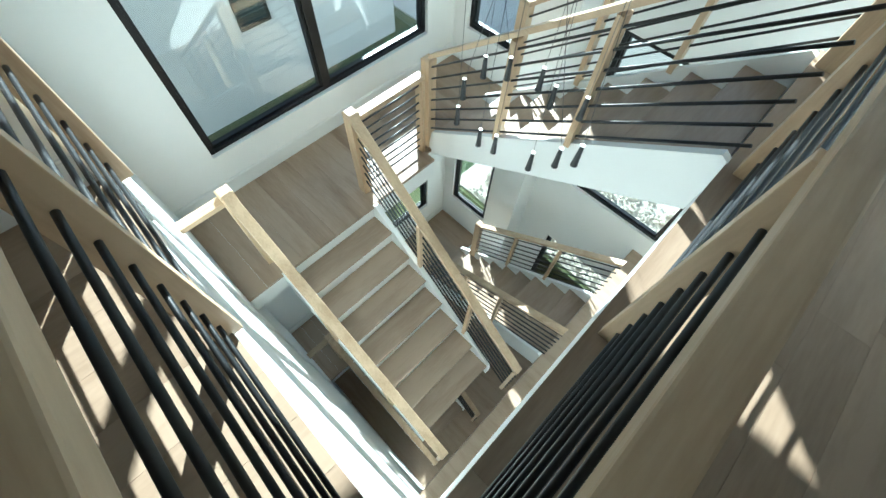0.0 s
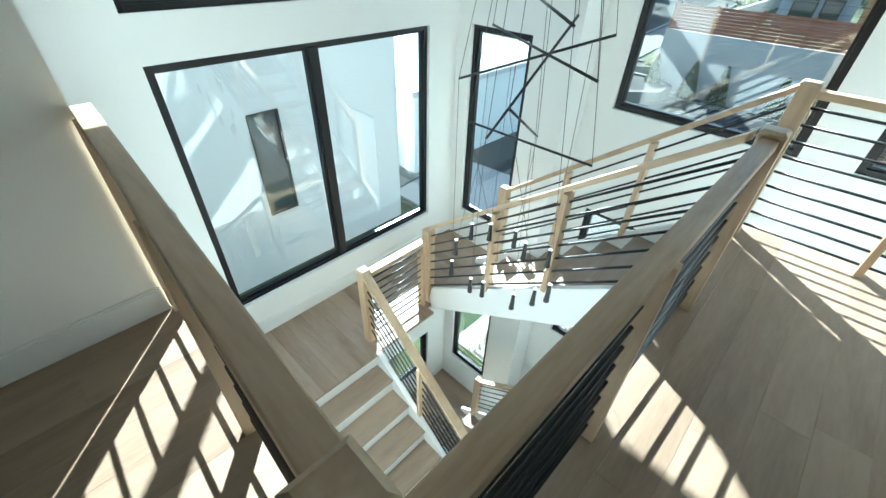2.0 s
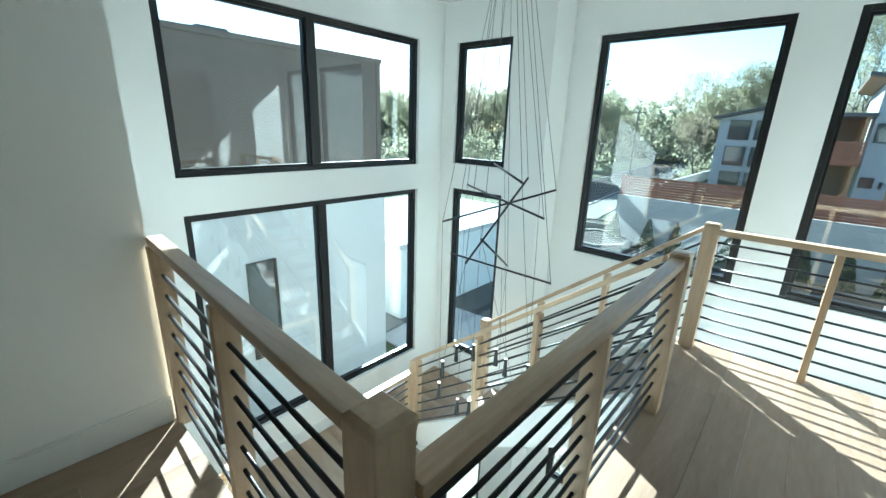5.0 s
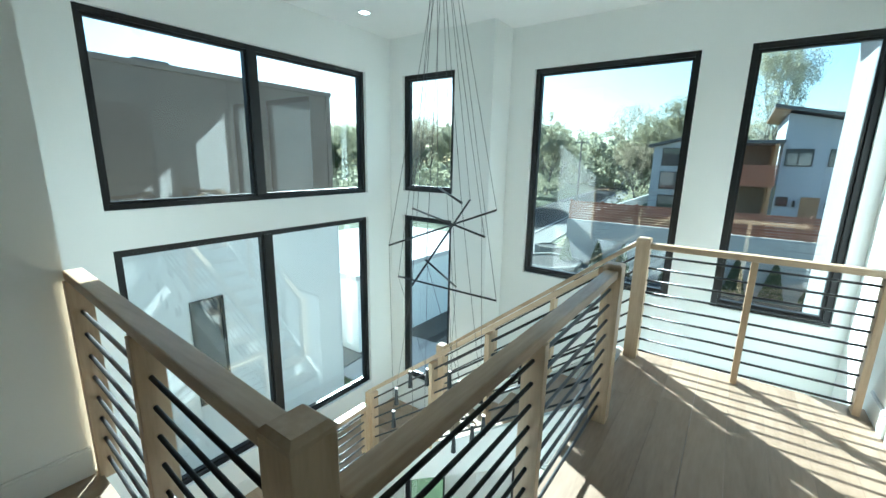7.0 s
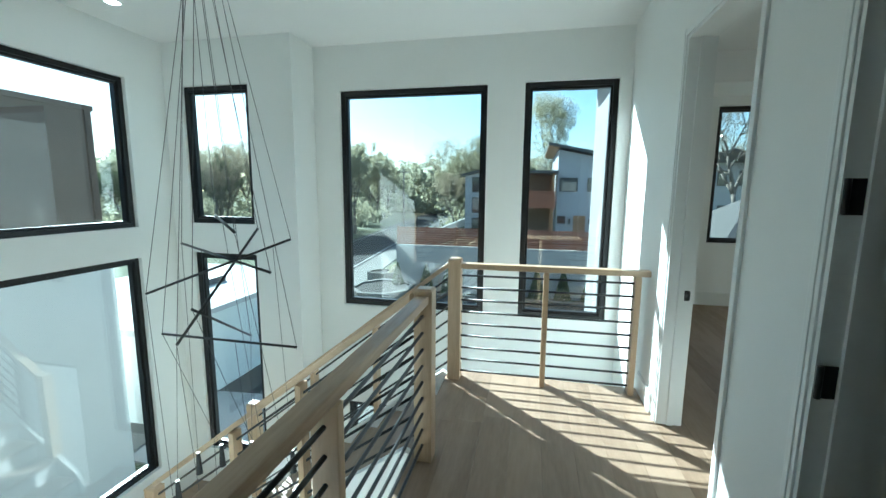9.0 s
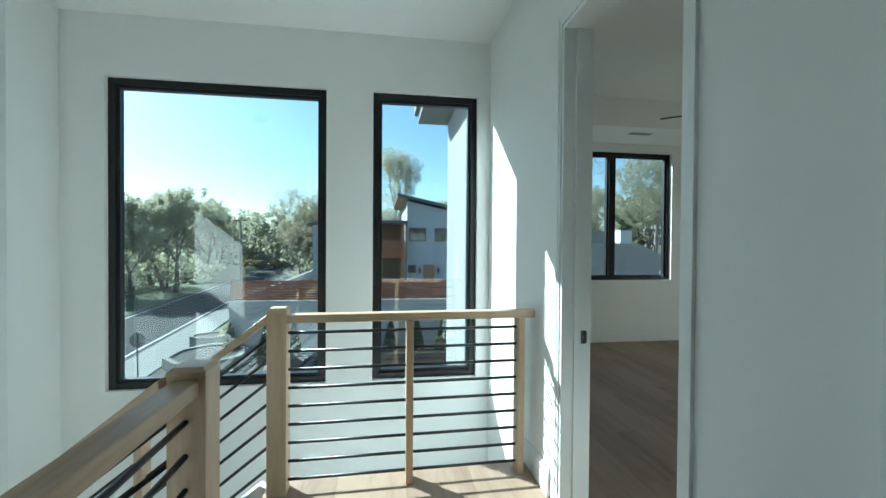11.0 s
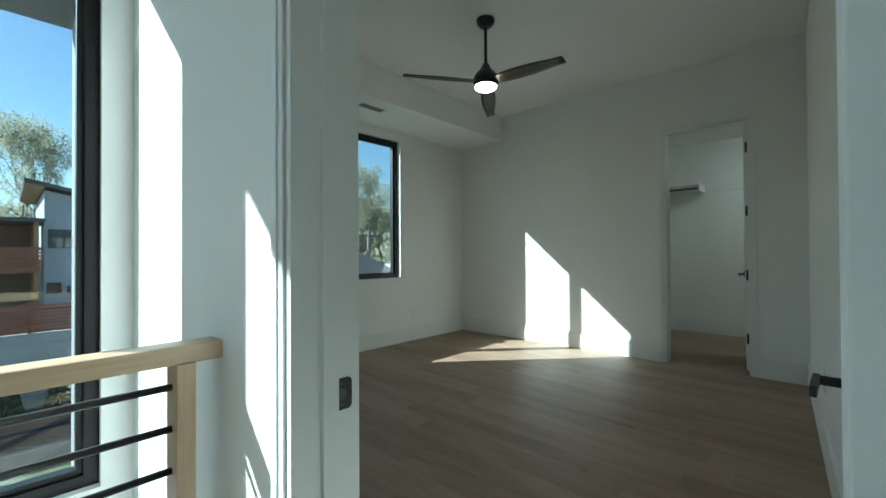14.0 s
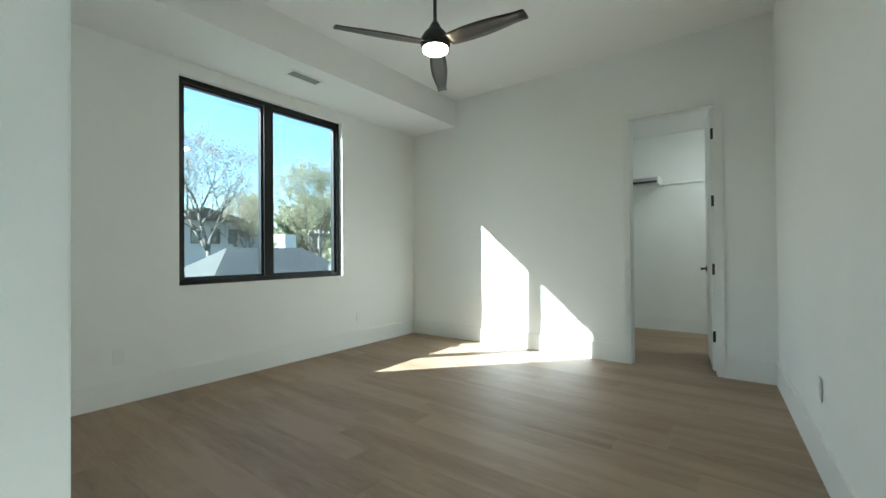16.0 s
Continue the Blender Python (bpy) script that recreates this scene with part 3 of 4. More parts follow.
d1 = door("door_1", "white bedroom door standing open into the bedroom", XR + 0.008, XR + 0.80, DOOR[0] + 0.034, DOOR[0] + 0.070, 2.425, XR, XR + 0.735, 1, 3, -1, 0.885)
for z in (0.25, 0.90, 1.58, 2.24):
    bm = bmesh.new()
    box(bm, XR + 0.0042, DOOR[0] + 0.037, z - 0.05, XR + 0.0078, DOOR[0] + 0.068, z + 0.05)
    tube(bm, (XR + 0.003, DOOR[0] + 0.030, z - 0.052), (XR + 0.003, DOOR[0] + 0.030, z + 0.052), 0.008, 10)
    part("hinge", bm, BLACK, d1, "black butt hinge")
turn_at = Matrix.Translation((XR + 0.008, DOOR[0] + 0.034, 0))
d1.matrix_basis = turn_at @ Matrix.Rotation(radians(-2.0), 4, "Z") @ turn_at.inverted() @ d1.matrix_basis
d2 = door("door_2", "white side room door standing open", XR + 0.006, XR + 0.80, DOOR2[1] + 0.008, DOOR2[1] + 0.045, 2.425, XR, XR + 0.735, 1, 3, -1)
for z in (0.28, 0.96, 1.52, 2.22):
    bm = bmesh.new()
    box(bm, XE + 0.010, DOOR2[1] - 0.0175, z - 0.052, XE + 0.056, DOOR2[1] - 0.0142, z + 0.052)
    tube(bm, (XE + 0.008, DOOR2[1] - 0.020, z - 0.052), (XE + 0.008, DOOR2[1] - 0.020, z + 0.052), 0.009, 10)
    part("hinge", bm, BLACK, d2, "black butt hinge")
d3 = door("door_3", "white closet door standing open into the closet", RX + 0.145, RX + 0.87, CD[0] + 0.018, CD[0] + 0.054, 2.425, RX + 0.14, RX + 0.80, 1, 4, -1, 0.925)
for z in (0.325, 0.945, 1.575, 2.195):
    bm = bmesh.new()
    box(bm, RX + 0.1412, CD[0] + 0.020, z - 0.05, RX + 0.1448, CD[0] + 0.052, z + 0.05)
    tube(bm, (RX + 0.141, CD[0] + 0.017, z - 0.052), (RX + 0.141, CD[0] + 0.017, z + 0.052), 0.008, 10)
    part("hinge", bm, BLACK, d3, "black butt hinge")
turn_at = Matrix.Translation((RX + 0.141, CD[0] + 0.017, 0))
d3.matrix_basis = turn_at @ Matrix.Rotation(radians(7), 4, "Z") @ turn_at.inverted() @ d3.matrix_basis
# strike plate on the bedroom jamb
strike = thing("strike_plate", "black metal strike plate on the white door lining", "strike plate")
bm = bmesh.new()
ys = DOOR[1] - 0.0145
ring = []
for cx, cz, a0 in ((3.092, 0.906, 0), (3.068, 0.906, 90), (3.068, 0.860, 180), (3.092, 0.860, 270)):
    ring += [(cx + 0.010 * math.cos(radians(a0 + k * 22.5)), cz + 0.010 * math.sin(radians(a0 + k * 22.5))) for k in range(5)]
front, back = [bm.verts.new((x, ys - 0.003, z)) for x, z in ring], [bm.verts.new((x, ys, z)) for x, z in ring]
bm.faces.new(front), bm.faces.new(back[::-1])
for i in range(len(ring)):
    j = (i + 1) % len(ring)
    bm.faces.new((front[i], back[i], back[j], front[j]))
bmesh.ops.recalc_face_normals(bm, faces=bm.faces)
part("plate", bm, BLACK, strike)
part("latch_hole", tube(bmesh.new(), (3.076, ys - 0.0042, 0.883), (3.076, ys - 0.0031, 0.883), 0.0125, 18), STEEL, strike, "pale latch hole")
for z in (0.905, 0.861):
    part("screw", tube(bmesh.new(), (3.076, ys - 0.0045, z), (3.076, ys - 0.0031, z), 0.0035, 10), STEEL, strike)

# ---- ceiling fan ----
FAN = Vector((5.29, 4.72, BED_Z))
LENS = glow("fan_light_lens", (1.0, 0.78, 0.52), 18.0)
DARKWOOD = wood("fan_blade_dark", (0.02, 0.017, 0.014), (0.05, 0.042, 0.034), 0.4, (0.2, 1, 1), 12.0)


def lathe(profile, centre, seg=28):
    bm = bmesh.new()
    rings = []
    for r, z in profile:
        rings.append([bm.verts.new(Vector(centre) + Vector((r * math.cos(2 * math.pi * i / seg), r * math.sin(2 * math.pi * i / seg), z))) for i in range(seg)])
    for a, b in zip(rings, rings[1:]):
        for i in range(seg):
            j = (i + 1) % seg
            f = bm.faces.new((a[i], a[j], b[j], b[i]))
            f.smooth = True
    bm.faces.new(rings[0])
    bm.faces.new(rings[-1][::-1])
    bmesh.ops.recalc_face_normals(bm, faces=bm.faces)
    return bm


fan = thing("ceiling_fan", "black three-blade ceiling fan with a lit round lamp", "ceiling fan")
part("canopy", lathe(((0.075, 0.0), (0.075, -0.012), (0.068, -0.035), (0.045, -0.06), (0.022, -0.068)), FAN), BLACK, fan)
part("downrod", tube(bmesh.new(), FAN - Vector((0, 0, 0.06)), FAN - Vector((0, 0, 0.40)), 0.0125, 14), BLACK, fan)
hub = part("motor_housing", lathe(((0.02, -0.36), (0.034, -0.385), (0.045, -0.41), (0.075, -0.44), (0.098, -0.475), (0.105, -0.51), (0.102, -0.53)), FAN), BLACK, fan)
part("light_ring", lathe(((0.098, -0.53), (0.098, -0.545), (0.092, -0.55)), FAN), BLACK, fan)
part("lamp_lens", lathe(((0.088, -0.546), (0.086, -0.565), (0.066, -0.578), (0.03, -0.585)), FAN), LENS, fan, "lit warm white lamp lens")
for ang in (154, 268, 33):
    a = radians(ang)
    bm = bmesh.new()
    n = 10
    rows = []
    for i in range(n + 1):
        s = i / n
        r = 0.09 + 0.61 * s
        half = 0.048 + 0.020 * math.sin(math.pi * min(1, s * 1.15)) - 0.012 * s
        tilt = radians(-13)
        z = -0.510 - 0.045 * s
        row = []
        for u in (-1, -0.5, 0, 0.5, 1):
            lx, ly = r, u * half
            zz = z + u * half * math.tan(tilt) - 0.006 * u * u
            row.append((lx, ly, zz))
        rows.append(row)
    top = [[bm.verts.new((FAN.x + x * math.cos(a) - y * math.sin(a), FAN.y + x * math.sin(a) + y * math.cos(a), FAN.z + z)) for x, y, z in row] for row in rows]
    bot = [[bm.verts.new(v.co - Vector((0, 0, 0.009))) for v in row] for row in top]
    for g, flip in ((top, False), (bot, True)):
        for i in range(n):
            for j in range(4):
                f = (g[i][j], g[i + 1][j], g[i + 1][j + 1], g[i][j + 1])
                bm.faces.new(f[::-1] if flip else f).smooth = True
    for i in range(n):
        bm.faces.new((top[i][0], bot[i][0], bot[i + 1][0], top[i + 1][0]))
        bm.faces.new((top[i][4], top[i + 1][4], bot[i + 1][4], bot[i][4]))
    for e in (0, n):
        for j in range(4):
            bm.faces.new((top[e][j], top[e][j + 1], bot[e][j + 1], bot[e][j]))
    bmesh.ops.recalc_face_normals(bm, faces=bm.faces)
    part("blade", bm, DARKWOOD, fan)

# ---- ceiling and wall fittings ----
vent = thing("ceiling_vent", "white slatted supply vent in the bedroom soffit", "vent")
VX, VY, VZ = 5.29, 6.26, 2.76
bm = bmesh.new()
for a, b, c, d in ((-0.17, -0.07, -0.15, 0.07), (0.15, -0.07, 0.17, 0.07), (-0.15, -0.07, 0.15, -0.052), (-0.15, 0.052, 0.15, 0.07)):
    box(bm, VX + a, VY + b, VZ - 0.008, VX + c, VY + d, VZ - 0.0005)
part("frame", bm, TRIM, vent)
# the shade between the white slats is put into this grey
GREY = material("vent_shadow_grey", (0.32, 0.33, 0.32), 0.7, var=0.1)
part("backing", bbox(VX - 0.15, VY - 0.052, VZ - 0.003, VX + 0.15, VY + 0.052, VZ - 0.001), GREY, vent)
for i in range(5):
    y = VY - 0.042 + 0.021 * i
    part("slat", bbox(VX - 0.148, y - 0.005, VZ - 0.007, VX + 0.148, y + 0.003, VZ - 0.004), GREY, vent)

DOWN = glow("downlight_lens", (1.0, 0.97, 0.92), 6.0)
dl = thing("downlight", "small round lit recessed downlight in the ceiling", "downlight")
part("trim_ring", lathe(((0.075, -0.0005), (0.075, -0.006), (0.058, -0.008), (0.055, -0.004)), (-1.303, 3.582, CEIL_Z)), TRIM, dl)
part("lens", lathe(((0.054, -0.001), (0.053, -0.004), (0.03, -0.005)), (-1.303, 3.582, CEIL_Z)), DOWN, dl)


def outlet(x, y, z, axis, sgn):
    o = thing("outlet", "white plastic wall outlet plate", "outlet", "bedroom outlets")
    bm, bm2 = bmesh.new(), bmesh.new()
    if axis == "x":
        a, b = sorted((y, y + sgn * 0.006))
        box(bm, x - 0.036, a, z - 0.058, x + 0.036, b, z + 0.058, 0.002)
        c, d = sorted((y + sgn * 0.006, y + sgn * 0.009))
        for dz in (-0.022, 0.022):
            box(bm2, x - 0.017, c, z + dz - 0.015, x + 0.017, d, z + dz + 0.015)
    else:
        a, b = sorted((x, x + sgn * 0.006))
        box(bm, a, y - 0.036, z - 0.058, b, y + 0.036, z + 0.058, 0.002)
        c, d = sorted((x + sgn * 0.006, x + sgn * 0.009))
        for dz in (-0.022, 0.022):
            box(bm2, c, y - 0.017, z + dz - 0.015, d, y + 0.017, z + dz + 0.015)
    part("plate", bm, TRIM, o)
    part("sockets", bm2, TRIM, o)


outlet(4.02, RY1, 0.36, "x", -1)
outlet(6.37, RY1, 0.36, "x", -1)
outlet(RX, 4.50, 0.36, "y", -1)
outlet(5.80, 2.699, 0.42, "x", 1)
# casement cranks
for x, sg in ((4.50, 1), (5.93, -1)):
    bm = bmesh.new()
    box(bm, x - 0.05, RY1 + 0.015, RW[2] + 0.03, x + 0.05, RY1 + 0.058, RW[2] + 0.055, 0.004)
    c = part("crank_base", bm, FRAME, room_window)
    part("crank_handle", tube(bmesh.new(), (x - sg * 0.03, RY1 + 0.02, RW[2] + 0.06), (x + sg * 0.09, RY1 + 0.012, RW[2] + 0.045), 0.007, 8), FRAME, c)
# closet shelf and rod
shelf = thing("closet_shelf", "short white closet shelf with a steel hanging rod", "shelf")
part("shelf_board", bbox(9.16, 3.965, 2.115, 9.498, 4.598, 2.133, bevel=0.002), TRIM, shelf)
part("end_panel", bbox(9.16, 3.945, 2.030, 9.498, 3.963, 2.134, bevel=0.002), TRIM, shelf)
part("cleat", bbox(9.478, 3.965, 2.04, 9.498, 4.596, 2.114), TRIM, shelf)
part("wall_rail", bbox(9.480, 2.352, 2.045, 9.498, 3.943, 2.110, bevel=0.002), TRIM, shelf, "white support rail along the closet wall")
part("rod", tube(bmesh.new(), (9.24, 3.964, 2.070), (9.24, 4.597, 2.070), 0.016, 12), STEEL, shelf)
# unseen ceiling light, added because the closet is too dark without it
closet_light = thing("closet_light", "unseen flush round light added to brighten the closet", "ceiling light")
part("ring", lathe(((0.15, 0.0), (0.15, -0.025), (0.135, -0.03)), (8.45, 2.95, 2.75)), TRIM, closet_light)
part("lens", lathe(((0.132, -0.026), (0.12, -0.05), (0.07, -0.062), (0.02, -0.065)), (8.45, 2.95, 2.75)), glow("closet_fill_lens", (1.0, 0.91, 0.78), 12.0), closet_light)

# ---- chandelier ----
ch = thing("chandelier", "black rod chandelier with small cone pendants on thin wires", "chandelier")
CX, CY = 0.431, 2.55
part("canopy", lathe(((0.085, 0.0), (0.085, -0.03), (0.078, -0.036), (0.01, -0.038)), (CX, CY, CEIL_Z)), BLACK, ch)
RODS = [((0.185, 2.332, 0.989), (0.856, 2.598, 1.265)), ((0.649, 2.613, 1.315), (0.547, 2.142, 0.820)), ((0.214, 2.546, 1.226), (0.987, 2.228, 1.163)), ((0.289, 2.309, 0.793), (0.980, 2.416, 0.744)), ((0.684, 2.103, 1.009), (0.502, 2.693, 0.667)), ((0.369, 2.630, 1.380), (0.888, 2.142, 1.347))]
tops = [(0.086, -0.411), (0.094, -0.219), (0.129, -0.116), (0.279, -0.057), (0.478, -0.023), (0.599, -0.035), (0.770, -0.017), (0.264, -0.491), (0.420, -0.393), (0.665, -0.362), (0.801, -0.239), (0.914, -0.090)]
ends = []
for a, b in RODS:
    part("rod", tube(bmesh.new(), a, b, 0.0065, 8), BLACK, ch)
    ends += [Vector(a), Vector(b)]
for i, e in enumerate(ends):
    part("wire", tube(bmesh.new(), (CX + 0.03 * math.cos(i), CY + 0.03 * math.sin(i), CEIL_Z - 0.038), e, 0.0016, 5), STEEL, ch)
TIP = glow("pendant_lens", (1.0, 0.95, 0.85), 1.5)
for i, (x, z) in enumerate(tops):
    low = i in (0, 1, 7, 8, 9, 10, 11)
    y = CY + (0.10 if not low else -0.08) + 0.03 * math.sin(i * 2.1)
    a, b = RODS[i % 6]
    s = min(1, max(0, (x - a[0]) / (b[0] - a[0])))
    p = Vector(a).lerp(Vector(b), s)
    part("wire", tube(bmesh.new(), p, (x, y, z), 0.0014, 5), STEEL, ch)
    cone = part("pendant", lathe(((0.006, 0.012), (0.011, 0.0), (0.013, -0.03), (0.018, -0.12), (0.020, -0.128)), (x, y, z), 16), BLACK, ch)
    part("pendant_lens", lathe(((0.012, 0.0145), (0.006, 0.017)), (x, y, z), 12), TIP, cone)

# ---- outdoors ----
LAWN = material("lawn", (0.085, 0.10, 0.042), 0.95, var=0.35, scale=0.3, fine=8, bump=0.3)
CONCRETE = material("pale_concrete", (0.175, 0.17, 0.155), 0.85, var=0.10, scale=0.6, fine=30, bump=0.2)
RETAIN = material("pale_wall_plaster", (0.42, 0.41, 0.39), 0.85, var=0.10, scale=0.6, fine=30, bump=0.2)
ASPHALT = material("asphalt", (0.05, 0.05, 0.05), 0.95, spec=0.15, var=0.2, scale=0.4, fine=40, bump=0.3)
STUCCO_W = material("white_stucco", (0.58, 0.565, 0.56), 0.85, var=0.05, scale=0.8, fine=60, bump=0.25)
STUCCO_B = material("blue_grey_siding", (0.40, 0.41, 0.445), 0.8, var=0.06, scale=0.7, fine=40, bump=0.2)
STUCCO_D = material("dark_brown_siding", (0.150, 0.110, 0.085), 0.75, var=0.12, scale=0.6, fine=30, bump=0.2, stretch=(1, 1, 4))
ROOF_D = material("dark_roof_metal", (0.07, 0.07, 0.075), 0.5, var=0.1)
EAVE = material("grey_eave_paint", (0.10, 0.10, 0.10), 0.6, var=0.06)
SHINGLE = material("grey_shingles", (0.105, 0.103, 0.1), 0.95, spec=0.2, var=0.2, scale=1.5, fine=25, bump=0.4)
CEDAR = material("red_cedar_slats", (0.26, 0.105, 0.06), 0.7, var=0.25, scale=2.0, fine=20, bump=0.2, stretch=(0.2, 1, 3), obj_random=0.4)
DOORWOOD = material("brown_door_wood", (0.30, 0.17, 0.08), 0.5, var=0.15)
DARKGLASS = material("far_window_glass", (0.03, 0.04, 0.05), 0.05, var=0.1, spec=0.8)
BARK = material("grey_bark", (0.17, 0.145, 0.12), 0.9, var=0.25, scale=4, fine=30, bump=0.4)
LEAF_Y = material("spring_leaves", (0.43, 0.41, 0.28), 0.7, var=0.35, scale=0.6, fine=6, bump=0.0, island=0.6)
LEAF_T = material("budding_twigs", (0.33, 0.28, 0.20), 0.8, var=0.35, scale=0.6, fine=6, bump=0.0, island=0.6)
LEAF_D = material("dark_evergreen", (0.13, 0.155, 0.085), 0.7, var=0.35, scale=1.5, fine=12, bump=0.0, island=0.6)


def translucent(m, share=0.55):
    """Lets part of the light through thin leaves."""
    nt, n = m.node_tree, m.node_tree.nodes
    b = n["Principled BSDF"]
    tl, mx = n.new("ShaderNodeBsdfTranslucent"), n.new("ShaderNodeMixShader")
    mx.inputs[0].default_value = share
    for l in list(nt.links):
        if l.to_socket == b.inputs["Base Color"]:
            nt.links.new(l.from_socket, tl.inputs["Color"])
    nt.links.new(b.outputs[0], mx.inputs[1])
    nt.links.new(tl.outputs[0], mx.inputs[2])
    nt.links.new(mx.outputs[0], n["Material Output"].inputs[0])


for m in (LEAF_Y, LEAF_T, LEAF_D):
    translucent(m)
GRAVEL = material("river_gravel", (0.42, 0.38, 0.32), 0.8, var=0.3, scale=6, fine=30, bump=0.2, island=0.8)

HEDGE = material("ground_cover", (0.05, 0.075, 0.03), 0.95, var=0.4, scale=2.0, fine=30, bump=0.4)
PLASTER = material("warm_grey_plaster", (0.74, 0.69, 0.66), 0.85, var=0.05, scale=0.8, fine=60, bump=0.25)

bm = bmesh.new()
for a in ((-600, -300, XW - 0.1, 700), (XW - 0.1, -300, 9.7, -4.15), (XW - 0.1, YB + 0.1, 9.7, 700), (9.7, -300, 600, 700)):
    box(bm, a[0], a[1], GROUND - 0.6, a[2], a[3], GROUND)
solid("ground", bm, LAWN, "green and dry grass ground reaching the horizon", "ground")
solid("pavement_garage", bbox(-8.04, 8.2, GROUND - 0.1, -3.0, 19.0, GROUND + 0.04), RETAIN, "pale concrete drive before the garage", "pavement")
solid("pavement", bbox(-3.0, 8.2, GROUND - 0.1, 8, 19.0, GROUND + 0.05), CONCRETE, "pale concrete forecourt beside the house", "pavement")
solid("road", bbox(-6.8, 20.2, GROUND - 0.1, 60, 26.0, GROUND + 0.03), ASPHALT, "grey asphalt street", "road")
STREET = (-12.3, 25.4, -14.7, 48.2)
# the street that runs off beside the retaining wall, its edge line, footpath and gravel corner
WAY = Vector((STREET[2] - STREET[0], STREET[3] - STREET[1], 0)).normalized()
OUT = Vector((-WAY.y, WAY.x, 0))


def strip(s0, s1, w0, w1, z0, z1):
    """A slab along the street from s0 to s1, between the sideways distances w0 and w1 from its edge line."""
    bm = bmesh.new()
    base = Vector((STREET[0], STREET[1], 0))
    pts = [base + WAY * s_ + OUT * w_ for s_, w_ in ((s0, w0), (s1, w0), (s1, w1), (s0, w1))]
    lo, hi = [bm.verts.new((p.x, p.y, z0)) for p in pts], [bm.verts.new((p.x, p.y, z1)) for p in pts]
    bm.faces.new(lo[::-1]), bm.faces.new(hi)
    for i in range(4):
        bm.faces.new((lo[i], lo[(i + 1) % 4], hi[(i + 1) % 4], hi[i]))
    bmesh.ops.recalc_face_normals(bm, faces=bm.faces)
    return bm


PAINT = material("white_road_paint", (0.60, 0.60, 0.58), 0.7, var=0.15, scale=3, fine=40, bump=0.1)
GRIT = material("dark_gravel", (0.085, 0.08, 0.073), 0.95, spec=0.15, var=0.3, scale=3, fine=40, bump=0.4)
solid("road_side", strip(-40, 170, -0.5, 6.6, GROUND - 0.1, GROUND + 0.02), ASPHALT, "grey asphalt side street", "road")
for w0 in (0.0, 5.9):
    solid("road_line", strip(-40, 170, w0, w0 + 0.13, GROUND + 0.02, GROUND + 0.026), PAINT, "white painted edge line on the street", "road marking")
solid("pavement_side", strip(-40, 170, -2.8, -0.5, GROUND - 0.1, GROUND + 0.10), CONCRETE, "pale concrete footpath along the side street", "pavement")
solid("gravel_corner", strip(-14, 8, -9.0, -2.8, GROUND - 0.1, GROUND + 0.05), GRIT, "dark gravel bed beside the footpath", "gravel bed")

# low stone planter, its yellow shrub, and a road sign seen from behind
for px, py, rx_, ry_, top, label in ((-7.3, 25.4, 2.1, 2.3, 0.62, "large low eight-sided pale concrete planter on gravel"), (-8.6, 28.9, 1.15, 0.95, 0.85, "smaller eight-sided pale concrete planter behind the large one")):
    planter = thing("planter", label, "planter", "street planters")
    bm = bmesh.new()
    rings = [[bm.verts.new((px + r_ * rx_ * math.cos(radians(22.5 + 45 * i)), py + r_ * ry_ * math.sin(radians(22.5 + 45 * i)), z)) for i in range(8)] for r_, z in ((1.0, GROUND), (1.0, GROUND + top), (0.86, GROUND + top), (0.86, GROUND + top - 0.2))]
    for p_, q_ in zip(rings, rings[1:]):
        for i in range(8):
            bm.faces.new((p_[i], p_[(i + 1) % 8], q_[(i + 1) % 8], q_[i]))
    bm.faces.new(rings[0][::-1]), bm.faces.new(rings[-1])
    bmesh.ops.recalc_face_normals(bm, faces=bm.faces)
    part("bowl", bm, CONCRETE, planter)
    bm = bmesh.new()
    soil = [[bm.verts.new((px + 0.84 * rx_ * math.cos(radians(22.5 + 45 * i)), py + 0.84 * ry_ * math.sin(radians(22.5 + 45 * i)), GROUND + z)) for i in range(8)] for z in (top - 0.2, top - 0.1)]
    bm.faces.new(soil[0][::-1]), bm.faces.new(soil[1])
    for i in range(8):
        bm.faces.new((soil[0][i], soil[0][(i + 1) % 8], soil[1][(i + 1) % 8], soil[1][i]))
    part("soil", bm, GRIT, planter, "dark planting soil")
sign = thing("road_sign", "grey back of an eight-sided road sign on a post", "road sign")
part("post", tube(bmesh.new(), (-9.66, 23.2, GROUND), (-9.73, 23.25, GROUND + 2.25), 0.035, 8), STEEL, sign)
bm = bmesh.new()
face = [[bm.verts.new((-9.73 + 0.38 * math.cos(radians(22.5 + 45 * i)), y, GROUND + 1.85 + 0.38 * math.sin(radians(22.5 + 45 * i)))) for i in range(8)] for y in (23.285, 23.30)]
bm.faces.new(face[0]), bm.faces.new(face[1][::-1])
for i in range(8):
    bm.faces.new((face[0][i], face[1][i], face[1][(i + 1) % 8], face[0][(i + 1) % 8]))
bmesh.ops.recalc_face_normals(bm, faces=bm.faces)
part("plate", bm, STEEL, sign)
for x0, x1, y0, y1 in ((-6.8, 60, 20.05, 20.2), (-6.8, 60, 26.0, 26.15)):
    solid("kerb", bbox(x0, y0, GROUND - 0.1, x1, y1, GROUND + 0.15), CONCRETE, "pale concrete kerb along the street", "kerb")
bm = bmesh.new()
box(bm, -6.85, 27.0, GROUND - 0.3, 40, 27.25, -2.12)
box(bm, -6.85, 27.25, GROUND - 0.3, -6.6, 60, -2.12)
solid("retaining_wall", bm, RETAIN, "pale plastered retaining wall below the cedar fence", "retaining wall")
